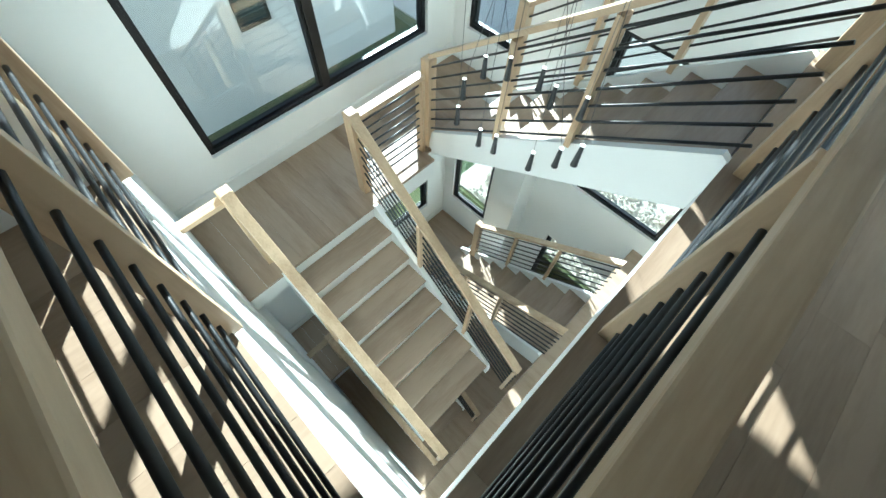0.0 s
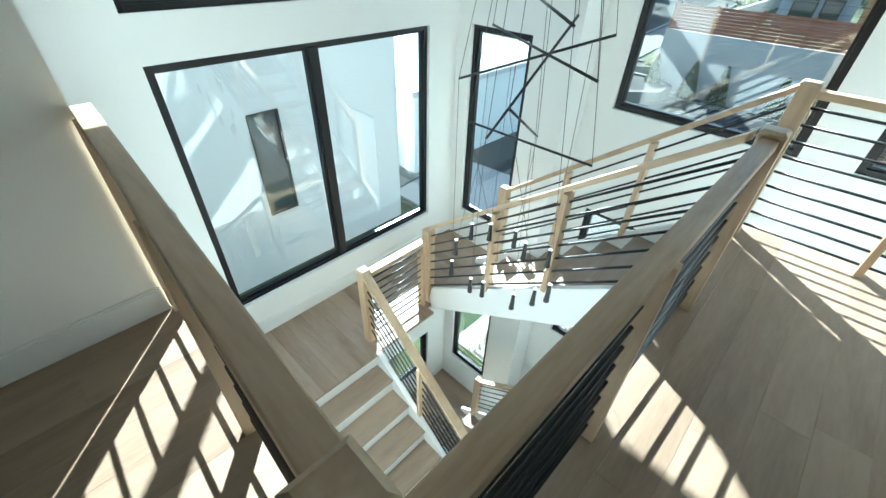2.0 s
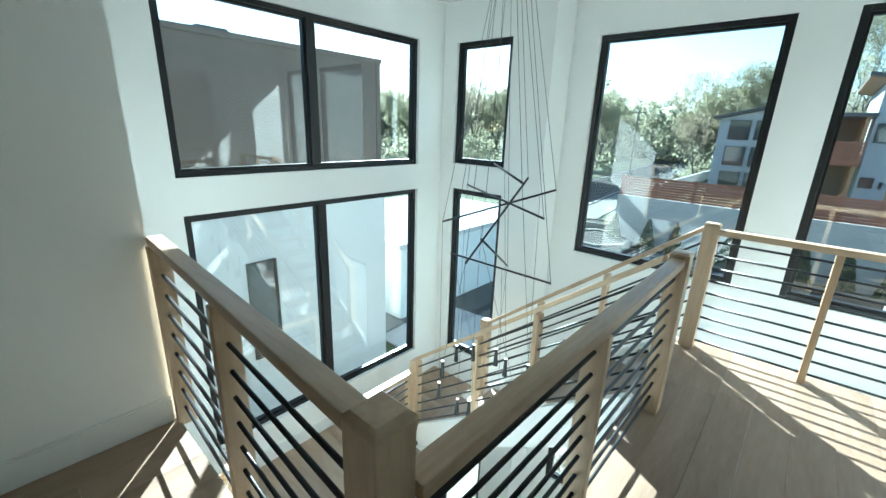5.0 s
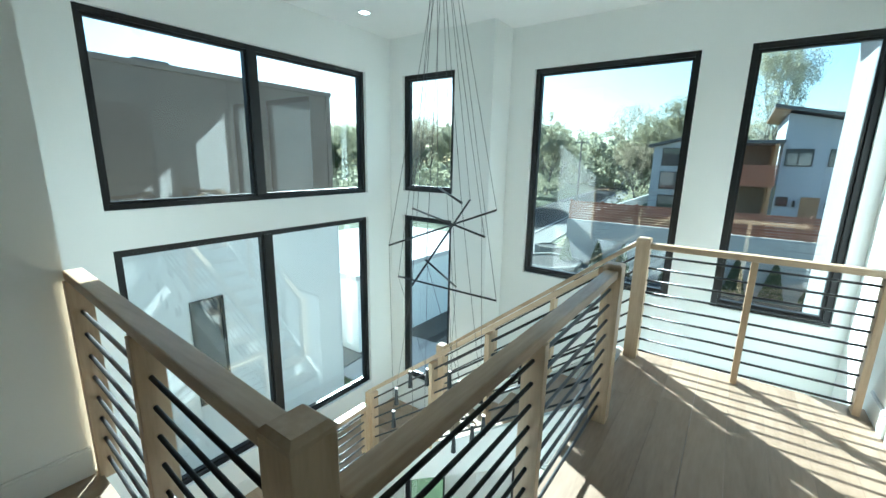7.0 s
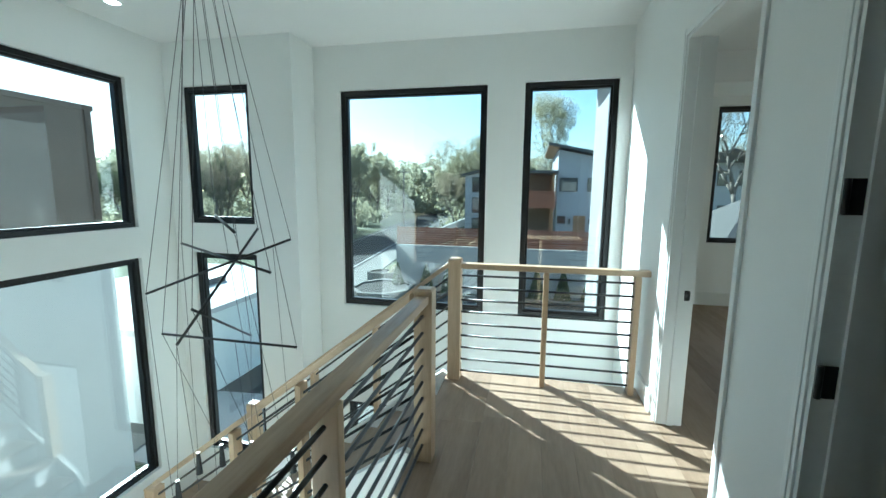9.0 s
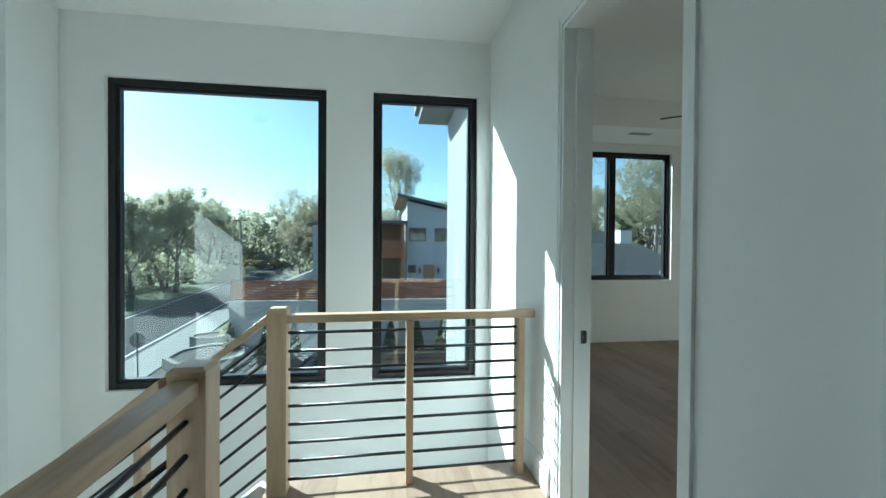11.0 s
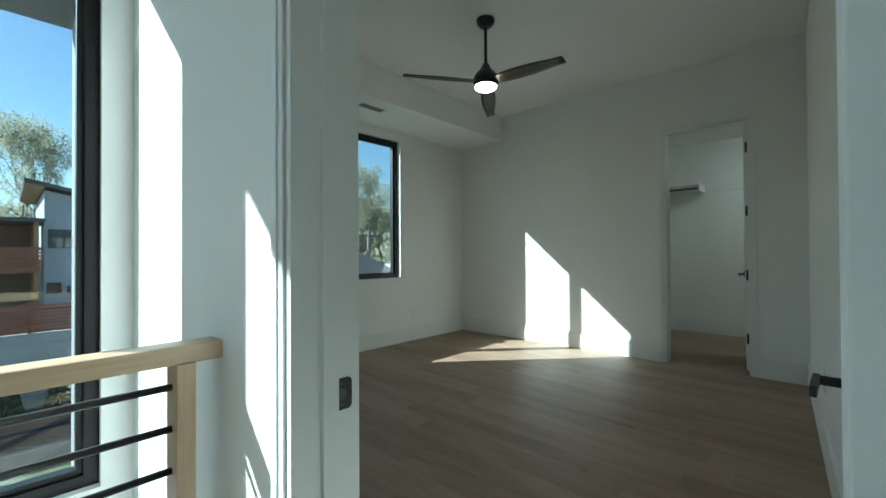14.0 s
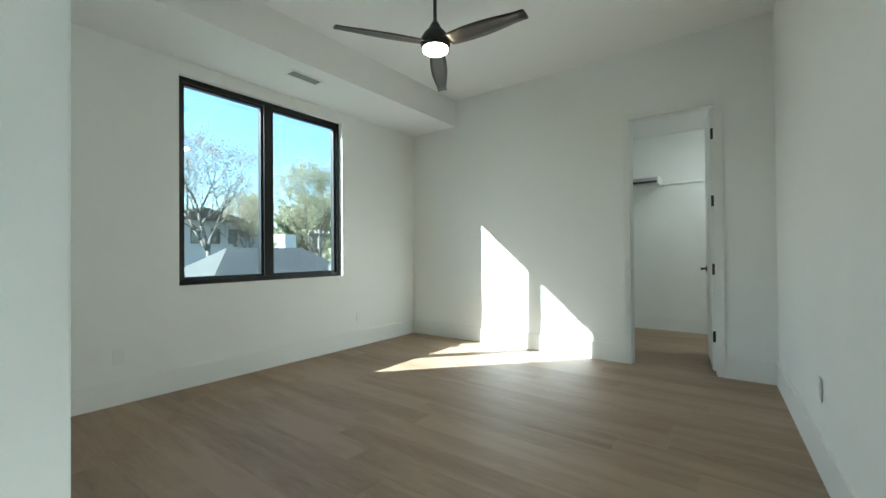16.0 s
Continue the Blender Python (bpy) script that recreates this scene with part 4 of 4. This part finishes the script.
solid("ground_terrace", bbox(-6.6, 27.25, GROUND - 0.4, 40, 75, -3.05), LAWN, "raised garden ground behind the retaining wall", "ground")

solid("gravel_bed", bbox(-2.0, YB + T + 0.02, GROUND - 0.1, 3.2, 8.2, GROUND + 0.03), GRAVEL, "pale gravel bed along the house wall", "gravel bed")
solid("planting_bed", bbox(-6.4, 4.7, GROUND - 0.1, -2.0, 8.2, GROUND + 0.02), HEDGE, "dark green planted bed beside the house", "planting bed")

# house body, roof and eaves of the building itself
solid("roof", bbox(XW - 0.3, -4.3, 3.24, XE, YB + 0.3, 3.5), EAVE, "flat grey roof over the stairwell", "roof")
bm = bmesh.new()
box(bm, 2.55, 5.25, 2.985, XE - 0.002, 7.10, 3.10)
box(bm, XE - 0.002, RY1 + 0.202, 2.985, 10.2, 7.10, 3.10)
box(bm, 2.50, 5.25, 3.10, XE - 0.002, 7.14, 3.32)
box(bm, XE - 0.002, RY1 + 0.202, 3.10, 10.2, 7.14, 3.32)
solid("eave", bm, EAVE, "dark grey overhanging eave of the bedroom wing", "eave")
solid("roof_wing", bbox(2.95, -1.4, 3.33, 10.0, 7.1, 3.6), EAVE, "flat grey roof over the bedroom wing", "roof")

# thin sheet added over the white wing wall; its grey holds back the sun's glare
TONE_GREY = material("wing_wall_toning_grey", (0.27, 0.265, 0.275), 0.8, var=0.05, scale=0.8, fine=40, bump=0.2)
solid("wall_cladding", bbox(XE - 0.028, YB + T + 0.004, GROUND, XE - 0.004, RY1 + 0.2, 2.98), TONE_GREY, "added grey-white sheet that tones down the sunlit wing wall", "wall")

# the stones that line the outside wall
rngg = random.Random(11)
bm = bmesh.new()
for i in range(1800):
    x, y = rngg.uniform(-1.6, 3.0), rngg.uniform(YB + T + 0.05, YB + T + 2.6)
    r = rngg.uniform(0.025, 0.06)
    q = Matrix.Translation((x, y, GROUND + 0.06 + rngg.uniform(0, 0.02))) @ Euler((rngg.random(), rngg.random(), rngg.random() * 6)).to_matrix().to_4x4() @ Matrix.Diagonal((r, r * 0.8, r * 0.6, 1))
    bmesh.ops.create_icosphere(bm, subdivisions=1, radius=1, matrix=q)
stones = solid("gravel", bm, GRAVEL, "pale rounded river gravel beside the house wall", "gravel", "stuff")


def far_window(parent, x0, x1, z0, z1, y, mat_frame=None, bars=()):
    w = part("window", bbox(x0 + 0.06, y - 0.03, z0 + 0.06, x1 - 0.06, y + 0.02, z1 - 0.06), DARKGLASS, parent, "dark glass window in a thin frame")
    bm = bmesh.new()
    for a, lo, b, hi in ((x0, z0, x0 + 0.06, z1), (x1 - 0.06, z0, x1, z1), (x0 + 0.06, z0, x1 - 0.06, z0 + 0.06), (x0 + 0.06, z1 - 0.06, x1 - 0.06, z1), *[(b_ - 0.03, z0 + 0.06, b_ + 0.03, z1 - 0.06) for b_ in bars]):
        box(bm, a, y - 0.07, lo, b, y + 0.01, hi)
    part("frame", bm, mat_frame or FRAME, w)


# blue-grey house with a slanting roof
h1 = thing("house", "blue-grey modern house with a slanting roof and brown door", "house")
part("wall", extrude_poly([(4.0, -3.05), (11.5, -3.05), (11.5, 3.2), (4.0, 4.75)], 34.0, 44.0), STUCCO_B, h1)
part("roof", extrude_poly([(3.2, 5.05), (3.2, 5.25), (12.1, 3.4), (12.1, 3.2)], 33.2, 44.6), ROOF_D, h1)
part("soffit", extrude_poly([(3.22, 4.95), (3.22, 5.04), (4.0, 4.88), (4.0, 4.79)], 33.25, 44.5), DOORWOOD, h1, "warm brown timber soffit")
far_window(h1, 4.15, 5.5, 1.55, 2.6, 34.0, bars=(4.8,))
far_window(h1, 6.2, 7.6, 1.55, 2.6, 34.0, bars=(6.9,))
far_window(h1, 4.1, 4.7, -0.95, -0.35, 34.0)
part("door", bbox(5.3, 33.94, -3.05, 6.2, 34.02, -0.3), DOORWOOD, h1, "brown timber front door")
for x in (5.0, 6.5):
    part("wall_lamp", bbox(x - 0.07, 33.85, -0.95, x + 0.07, 34.0, -0.55), FRAME, h1)
# its porch with cedar balconies
h3 = thing("porch", "cedar-clad porch with two balconies beside the house", "porch")
for x in (0.55, 3.65):
    for y in (33.0, 36.5):
        part("post", bbox(x - 0.09, y - 0.09, -3.05, x + 0.09, y + 0.09, 2.9), DOORWOOD, h3)
part("deck", bbox(0.4, 32.9, 0.25, 3.85, 36.8, 0.45), CEDAR, h3)
part("roof", bbox(0.2, 32.5, 2.9, 3.98, 37.0, 3.1), ROOF_D, h3)
for z in (0.5, 0.7, 0.9, 1.1, 1.3, 1.5):
    part("board", bbox(0.4, 32.86, z - 0.08, 3.85, 32.9, z + 0.08), CEDAR, h3)
part("wall", bbox(0.4, 36.8, -3.05, 3.9, 37.0, 2.9), STUCCO_D, h3)

# darker blue house with tall windows
h2 = thing("house", "slate-blue house with large white-framed windows", "house")
part("wall", extrude_poly([(-4.4, -3.05), (-0.6, -3.05), (-0.6, 3.9), (-4.4, 3.0)], 41.0, 50.0), STUCCO_B, h2)
part("roof", extrude_poly([(-4.8, 2.95), (-4.8, 3.15), (-0.2, 4.25), (-0.2, 4.05)], 40.4, 50.5), ROOF_D, h2)
for zz in (-2.6, -0.6, 1.4):
    far_window(h2, -3.7, -2.3, zz, zz + 1.5, 41.0)
    far_window(h2, -2.0, -0.9, zz, zz + 1.5, 41.0)

# grey pitched roof seen from the bedroom, the white house behind it
h4 = thing("house", "low house with a grey shingled hip roof and white chimney", "house")
part("wall", bbox(9.5, 18.5, GROUND, 18.5, 27.0, -1.1), STUCCO_W, h4)
bm = bmesh.new()
ba = [bm.verts.new(p) for p in ((8.9, 17.9, -1.15), (19.1, 17.9, -1.15), (19.1, 27.6, -1.15), (8.9, 27.6, -1.15))]
ra = [bm.verts.new(p) for p in ((12.2, 22.5, 1.45), (16.2, 22.5, 1.45))]
for f in ((ba[0], ba[1], ra[1], ra[0]), (ba[1], ba[2], ra[1]), (ba[2], ba[3], ra[0], ra[1]), (ba[3], ba[0], ra[0]), (ba[3], ba[2], ba[1], ba[0])):
    bm.faces.new(f)
bmesh.ops.recalc_face_normals(bm, faces=bm.faces)
part("roof", bm, SHINGLE, h4)
part("chimney", bbox(15.6, 23.2, 0.3, 16.3, 23.9, 2.2), STUCCO_W, h4, "white painted chimney")
h5 = thing("house", "white two-storey house with a balcony behind the trees", "house")
part("wall", bbox(16.5, 44.0, GROUND, 23.5, 53.0, 4.4), STUCCO_W, h5)
part("roof", extrude_poly([(16.0, 4.35), (24.0, 4.35), (24.0, 4.6), (20.0, 5.6), (16.0, 4.6)], 43.4, 53.4), SHINGLE, h5)
for x in (17.2, 19.0, 20.8, 22.4):
    far_window(h5, x, x + 0.8, 2.2, 3.6, 44.0)
for x in (17.2, 19.2):
    far_window(h5, x, x + 1.0, -1.0, 0.4, 44.0)
part("garage_wall", bbox(23.5, 45.5, GROUND, 28.0, 52.0, 3.0), STUCCO_B, h5)
h6 = thing("shed", "small dark barn-shaped shed with a pale rim", "shed")
part("wall", extrude_poly([(18.0, GROUND), (21.0, GROUND), (21.0, -0.9), (20.4, 0.0), (19.5, 0.35), (18.6, 0.0), (18.0, -0.9)], 21.0, 25.0), ROOF_D, h6)
part("rim", extrude_poly([(17.9, -0.9), (18.55, 0.08), (19.5, 0.45), (20.45, 0.08), (21.1, -0.9), (21.0, -0.9), (20.4, 0.0), (19.5, 0.35), (18.6, 0.0), (18.0, -0.9)], 20.95, 25.05), STUCCO_W, h6)

# utility poles
for x, y, zt in ((17.4, 22.6, 2.5), (-3.0, 58.0, 5.5), (-13.0, 48.0, 4.0)):
    p = thing("utility_pole", "weathered timber utility pole with a crossarm", "utility pole", "utility poles")
    part("pole", tube(bmesh.new(), (x, y, GROUND), (x, y, zt), 0.14, 10, 0.10), BARK, p)
    part("crossarm", bbox(x - 0.75, y - 0.06, zt - 0.35, x + 0.75, y + 0.06, zt - 0.22), BARK, p)
    for d in (-0.65, -0.25, 0.25, 0.65):
        part("insulator", tube(bmesh.new(), (x + d, y, zt - 0.22), (x + d, y, zt - 0.07), 0.04, 8, 0.025), STUCCO_W, p)

# neighbour to the west: dark upper storey over a white one
nb = thing("neighbour_house", "neighbouring house, dark brown above and white below", "house")
NX = -6.5
part("lower_wall", bbox(NX - 12, -14, GROUND, NX, 7.48, 0.42), PLASTER, nb, "pale plastered lower storey")
part("upper_wall", bbox(NX - 12, -14, 0.42, NX, 7.33, 3.02), STUCCO_D, nb)
part("parapet", bbox(NX - 12.05, -14.05, 3.02, NX + 0.04, 7.37, 3.12), STUCCO_D, nb)
part("chimney", bbox(NX - 1.6, 3.6, 3.12, NX - 1.0, 4.2, 3.35), ROOF_D, nb)
part("corner_board", bbox(NX, 7.21, 0.42, NX + 0.03, 7.33, 3.02), STUCCO_D, nb)


def neighbour_window(y0, y1, z0, z1):
    w = part("window", bbox(NX - 0.02, y0 + 0.06, z0 + 0.06, NX + 0.02, y1 - 0.06, z1 - 0.06), DARKGLASS, nb, "dark glass window in a slim frame")
    bm = bmesh.new()
    for a, lo, b, hi in ((y0, z0, y0 + 0.06, z1), (y1 - 0.06, z0, y1, z1), (y0 + 0.06, z0, y1 - 0.06, z0 + 0.06), (y0 + 0.06, z1 - 0.06, y1 - 0.06, z1)):
        box(bm, NX - 0.01, a, lo, NX + 0.05, b, hi)
    part("frame", bm, FRAME, w)


neighbour_window(3.64, 4.30, -3.62, -1.32)
# white flat-roofed garage beyond it
gar = thing("garage", "low white garage with a flat white roof", "garage")
part("wall", bbox(-15.0, 9.5, GROUND, -8.05, 18.3, -2.5), TRIM, gar)
part("roof", bbox(-15.2, 9.3, -2.5, -7.9, 18.5, -2.32), STUCCO_W, gar)
part("roof_hatch", bbox(-11.6, 14.0, -2.32, -10.4, 15.2, -2.05), ROOF_D, gar, "dark roof hatch")

# red cedar fence
fence = thing("fence", "red-brown horizontal cedar slat fence on the retaining wall", "fence")
slat = mesh_of("slat", bbox(-0.97, -0.015, -0.065, 0.97, 0.015, 0.065), CEDAR)
post = mesh_of("fence_post", bbox(-0.06, -0.06, 0, 0.06, 0.06, 1.28), CEDAR)
x = -6.75
while x < 26:
    o = new("fence_post", post)
    o.parent, o.location = fence, (x, 27.14, -2.12)
    for k in range(8):
        o = new("slat", slat)
        o.parent, o.location = fence, (x + 1.0, 27.06, -2.03 + 0.15 * k)
    x += 2.0


# ---- trees and shrubs ----
def leaf_cloud(bm, centres, n, size, spread, rr):
    for _ in range(n):
        c = rr.choice(centres)
        p = c + Vector((rr.gauss(0, spread), rr.gauss(0, spread), rr.gauss(0, spread * 0.8)))
        u = Vector((rr.gauss(0, 1), rr.gauss(0, 1), rr.gauss(0, 1))).normalized()
        v = u.orthogonal().normalized()
        s = size * rr.uniform(0.5, 1.3)
        vs = [bm.verts.new(p + u * s), bm.verts.new(p + v * s * 0.55), bm.verts.new(p - u * s * 0.9), bm.verts.new(p - v * s * 0.55)]
        bm.faces.new(vs)


def tree(seed, height, radius, leaves, leaf_mat, label, leaf_size=0.12, trunk_r=0.26, levels=5, fork=0.24):
    """A tapered trunk that forks into limbs and twigs, with a loose crown of small leaves along the twigs."""
    rr = random.Random(seed)
    t = thing("tree", label, "tree", "trees")
    bm = bmesh.new()
    tips = []

    def limb(p, d, length, r, level):
        n = 3 if level < 3 else 2
        for i in range(n):
            d = (d + Vector((rr.gauss(0, 0.14), rr.gauss(0, 0.14), 0.05))).normalized()
            q = p + d * (length / n)
            tube(bm, p, q, r * (1 - 0.18 * i), 8 if level == 0 else (5 if level < 3 else 3), r * (1 - 0.18 * (i + 1)))
            p = q
            if level >= levels - 2:
                tips.append(p.copy())
            if level in (1, 2) and i == 1:
                a = rr.uniform(0, 2 * math.pi)
                limb(p, (d * 0.5 + Vector((math.cos(a), math.sin(a), rr.uniform(-0.1, 0.5)))).normalized(), length * 0.5, r * 0.45, level + 2)
        r *= 0.55
        if level >= levels:
            return
        a0 = rr.uniform(0, 2 * math.pi)
        count = 4 if level == 0 else (3 if level < 3 else 2)
        for k in range(count):
            a = a0 + 2 * math.pi * k / count + rr.gauss(0, 0.3)
            out = Vector((math.cos(a), math.sin(a), rr.uniform(0.0, 0.7)))
            limb(p, (d * rr.uniform(0.6, 1.0) + out * rr.uniform(0.45, 0.8)).normalized(), length * rr.uniform(0.6, 0.85), r * rr.uniform(0.7, 1.0), level + 1)

    limb(Vector((0, 0, 0)), Vector((0, 0, 1)), height * fork, trunk_r, 0)
    big = max(v.co.z for v in bm.verts)
    wide = max(math.hypot(v.co.x, v.co.y) for v in bm.verts)
    sx, sz = radius / wide, height / big
    for v in bm.verts:
        v.co = Vector((v.co.x * sx, v.co.y * sx, v.co.z * sz))
    tips = [Vector((p.x * sx, p.y * sx, p.z * sz)) for p in tips]
    part("trunk", bm, BARK, t)
    bm = bmesh.new()
    leaf_cloud(bm, tips, leaves, leaf_size, radius * 0.03, rr)
    part("crown", bm, leaf_mat, t)
    return t


kinds = [
    tree(1, 14, 5.0, 15000, LEAF_Y, "tall tree with sparse spring-green leaves", 0.075, levels=6),
    tree(2, 12, 5.6, 10000, LEAF_T, "bare tree with reddish budding twigs", 0.05, levels=6),
    tree(3, 10, 4.2, 26000, LEAF_Y, "broad tree with fresh yellow-green leaves", 0.085),
    tree(5, 9, 3.8, 16000, LEAF_D, "dense dark green tree", 0.12),
]
PLACES = [(0, 3.6, 55, 0, 1.24), (1, 18.2, 37, 2, 1.25), (2, 21, 70, 1, 1.1), (1, 24.5, 42, 3.3, 0.9), (0, 27.5, 37, 1, 0.98), (2, 31, 42, 2, 1.1),
          (2, -36, 62, 1, 1.45), (2, -31, 58, 3, 1.35), (0, -29, 66, 5, 1.05), (2, -25, 60, 0, 1.4), (2, -23, 66, 2, 1.3), (1, -33, 54, 1, 1.0), (2, -27, 54, 3, 1.0), (1, -20.5, 64, 4, 1.05),
          (1, -14.5, 72, 2, 1.1), (3, -18, 74, 1, 1.2), (2, -12, 76, 5, 1.3), (2, -8, 74, 2, 1.4), (2, -5, 70, 4, 1.35), (1, -9, 62, 3, 0.85), (0, -5.5, 66, 1, 1.0), (2, 9, 80, 2, 1.3), (2, 13, 74, 0, 1.25), (3, 2, 84, 0, 1.2),
          (1, -40, 50, 0, 1.15), (3, -44, 54, 1, 1.3), (1, -47, 56, 2, 1.2), (1, -38, 46, 2, 0.8), (2, -54, 58, 1, 1.2), (0, -60, 54, 0, 1.0), (3, -66, 50, 3, 1.1), (2, -72, 62, 2, 1.2),
          (0, 30, 52, 2, 0.9), (1, 36, 50, 1, 1.0), (3, 33, 60, 4, 1.1), (1, 40, 44, 4, 1.1), (3, 44, 66, 2, 1.2)]
back = random.Random(17)
for i in range(46):
    bearing, far = radians(-70 + 128 * (i + back.uniform(-0.3, 0.3)) / 45), back.uniform(82, 108)
    PLACES.append((back.choice((1, 2, 2, 3)), far * math.sin(bearing), far * math.cos(bearing), back.uniform(0, 6), back.uniform(1.2, 1.5)))
used = set()
for k, x, y, turn, s in PLACES:
    side = (Vector((x - STREET[0], y - STREET[1], 0))).dot(OUT)
    if -3.5 < side < 8:
        x += -8.0 if side > 2 else 7.0
    z = -3.05 if (x > -6.6 and 27.3 < y < 75) else GROUND
    m = Matrix.Translation((x, y, z)) @ Matrix.Rotation(turn, 4, "Z")
    if k not in used:
        used.add(k)
        kinds[k].matrix_basis = m @ Matrix.Diagonal((s, s, s, 1))
        continue
    c = copy_thing(kinds[k], m)
    c.scale = (s, s, s)


def shrub(seed, r, h, mat, label, cone=False):
    rr = random.Random(seed)
    t = thing("shrub", label, "shrub", "clipped shrubs")
    part("stem", tube(bmesh.new(), (0, 0, 0), (0, 0, h * 0.5), 0.04, 6, 0.02), BARK, t)
    bm = bmesh.new()
    for _ in range(1500):
        f = rr.random()
        a = rr.uniform(0, 2 * math.pi)
        if cone:
            z = h * f
            rad = r * (1 - f) ** 0.8 * rr.uniform(0.75, 1.02)
        else:
            ph = math.acos(1 - 2 * f)
            z = h * (0.5 - 0.5 * math.cos(ph)) + 0.05
            rad = r * math.sin(ph) * rr.uniform(0.8, 1.02)
        p = Vector((rad * math.cos(a), rad * math.sin(a), z))
        u = Vector((rr.gauss(0, 1), rr.gauss(0, 1), rr.gauss(0, 1))).normalized()
        v = u.orthogonal()
        s = 0.07 * rr.uniform(0.6, 1.3)
        bm.faces.new([bm.verts.new(p + u * s), bm.verts.new(p + v * s * 0.5), bm.verts.new(p - u * s), bm.verts.new(p - v * s * 0.5)])
    part("foliage", bm, mat, t)
    return t


sc = shrub(8, 0.55, 2.0, LEAF_D, "dark green cone-shaped evergreen by the white wall", True)
sc.location = (-4.6, 26.5, GROUND)
for x in (-3.1, -6.6, -0.5, 1.0, 2.6, 4.2, 5.8):
    copy_thing(sc, Matrix.Translation((x, 26.5, GROUND)))
sb = shrub(9, 0.75, 1.3, LEAF_Y, "round yellow-green shrub by the street")
sb.location = (-7.5, 29.4, GROUND)
copy_thing(sb, Matrix.Translation((-8.2, 34.5, GROUND)))

# far belt of woods behind the houses
rr = random.Random(21)
bm = bmesh.new()
for i in range(310):
    a = radians(rr.uniform(-72, 62))
    tall = i >= 150
    d = rr.uniform(112, 160) if tall else rr.uniform(58, 110)
    c = Vector((d * math.sin(a), d * math.cos(a), GROUND))
    if not tall and -3.5 < (c - Vector((STREET[0], STREET[1], GROUND))).dot(OUT) < 8:
        continue
    hh, ww = (rr.uniform(10, 17), rr.uniform(5, 8)) if tall else (rr.uniform(2.5, 5.5), rr.uniform(2.0, 3.5))
    clumps = [c + Vector((rr.gauss(0, ww * 0.5), rr.gauss(0, ww * 0.5), hh * rr.uniform(0.05, 1.0))) for _ in range(18)]
    for _ in range(520):
        p = rr.choice(clumps) + Vector((rr.gauss(0, 0.9), rr.gauss(0, 0.9), rr.gauss(0, 0.7)))
        u = Vector((rr.gauss(0, 1), rr.gauss(0, 1), rr.gauss(0, 1))).normalized()
        v = u.orthogonal().normalized()
        s_ = rr.uniform(0.3, 0.7) if tall else rr.uniform(0.12, 0.34)
        bm.faces.new([bm.verts.new(p + u * s_), bm.verts.new(p + v * s_ * 0.6), bm.verts.new(p - u * s_), bm.verts.new(p - v * s_ * 0.6)])
WOODS = material("far_woods_leaves", (0.38, 0.37, 0.26), 0.8, var=0.5, scale=0.05, fine=2, bump=0.0, island=0.7)
translucent(WOODS)
solid("woods", bm, WOODS, "far belt of spring woods behind the houses", "woods", "stuff")
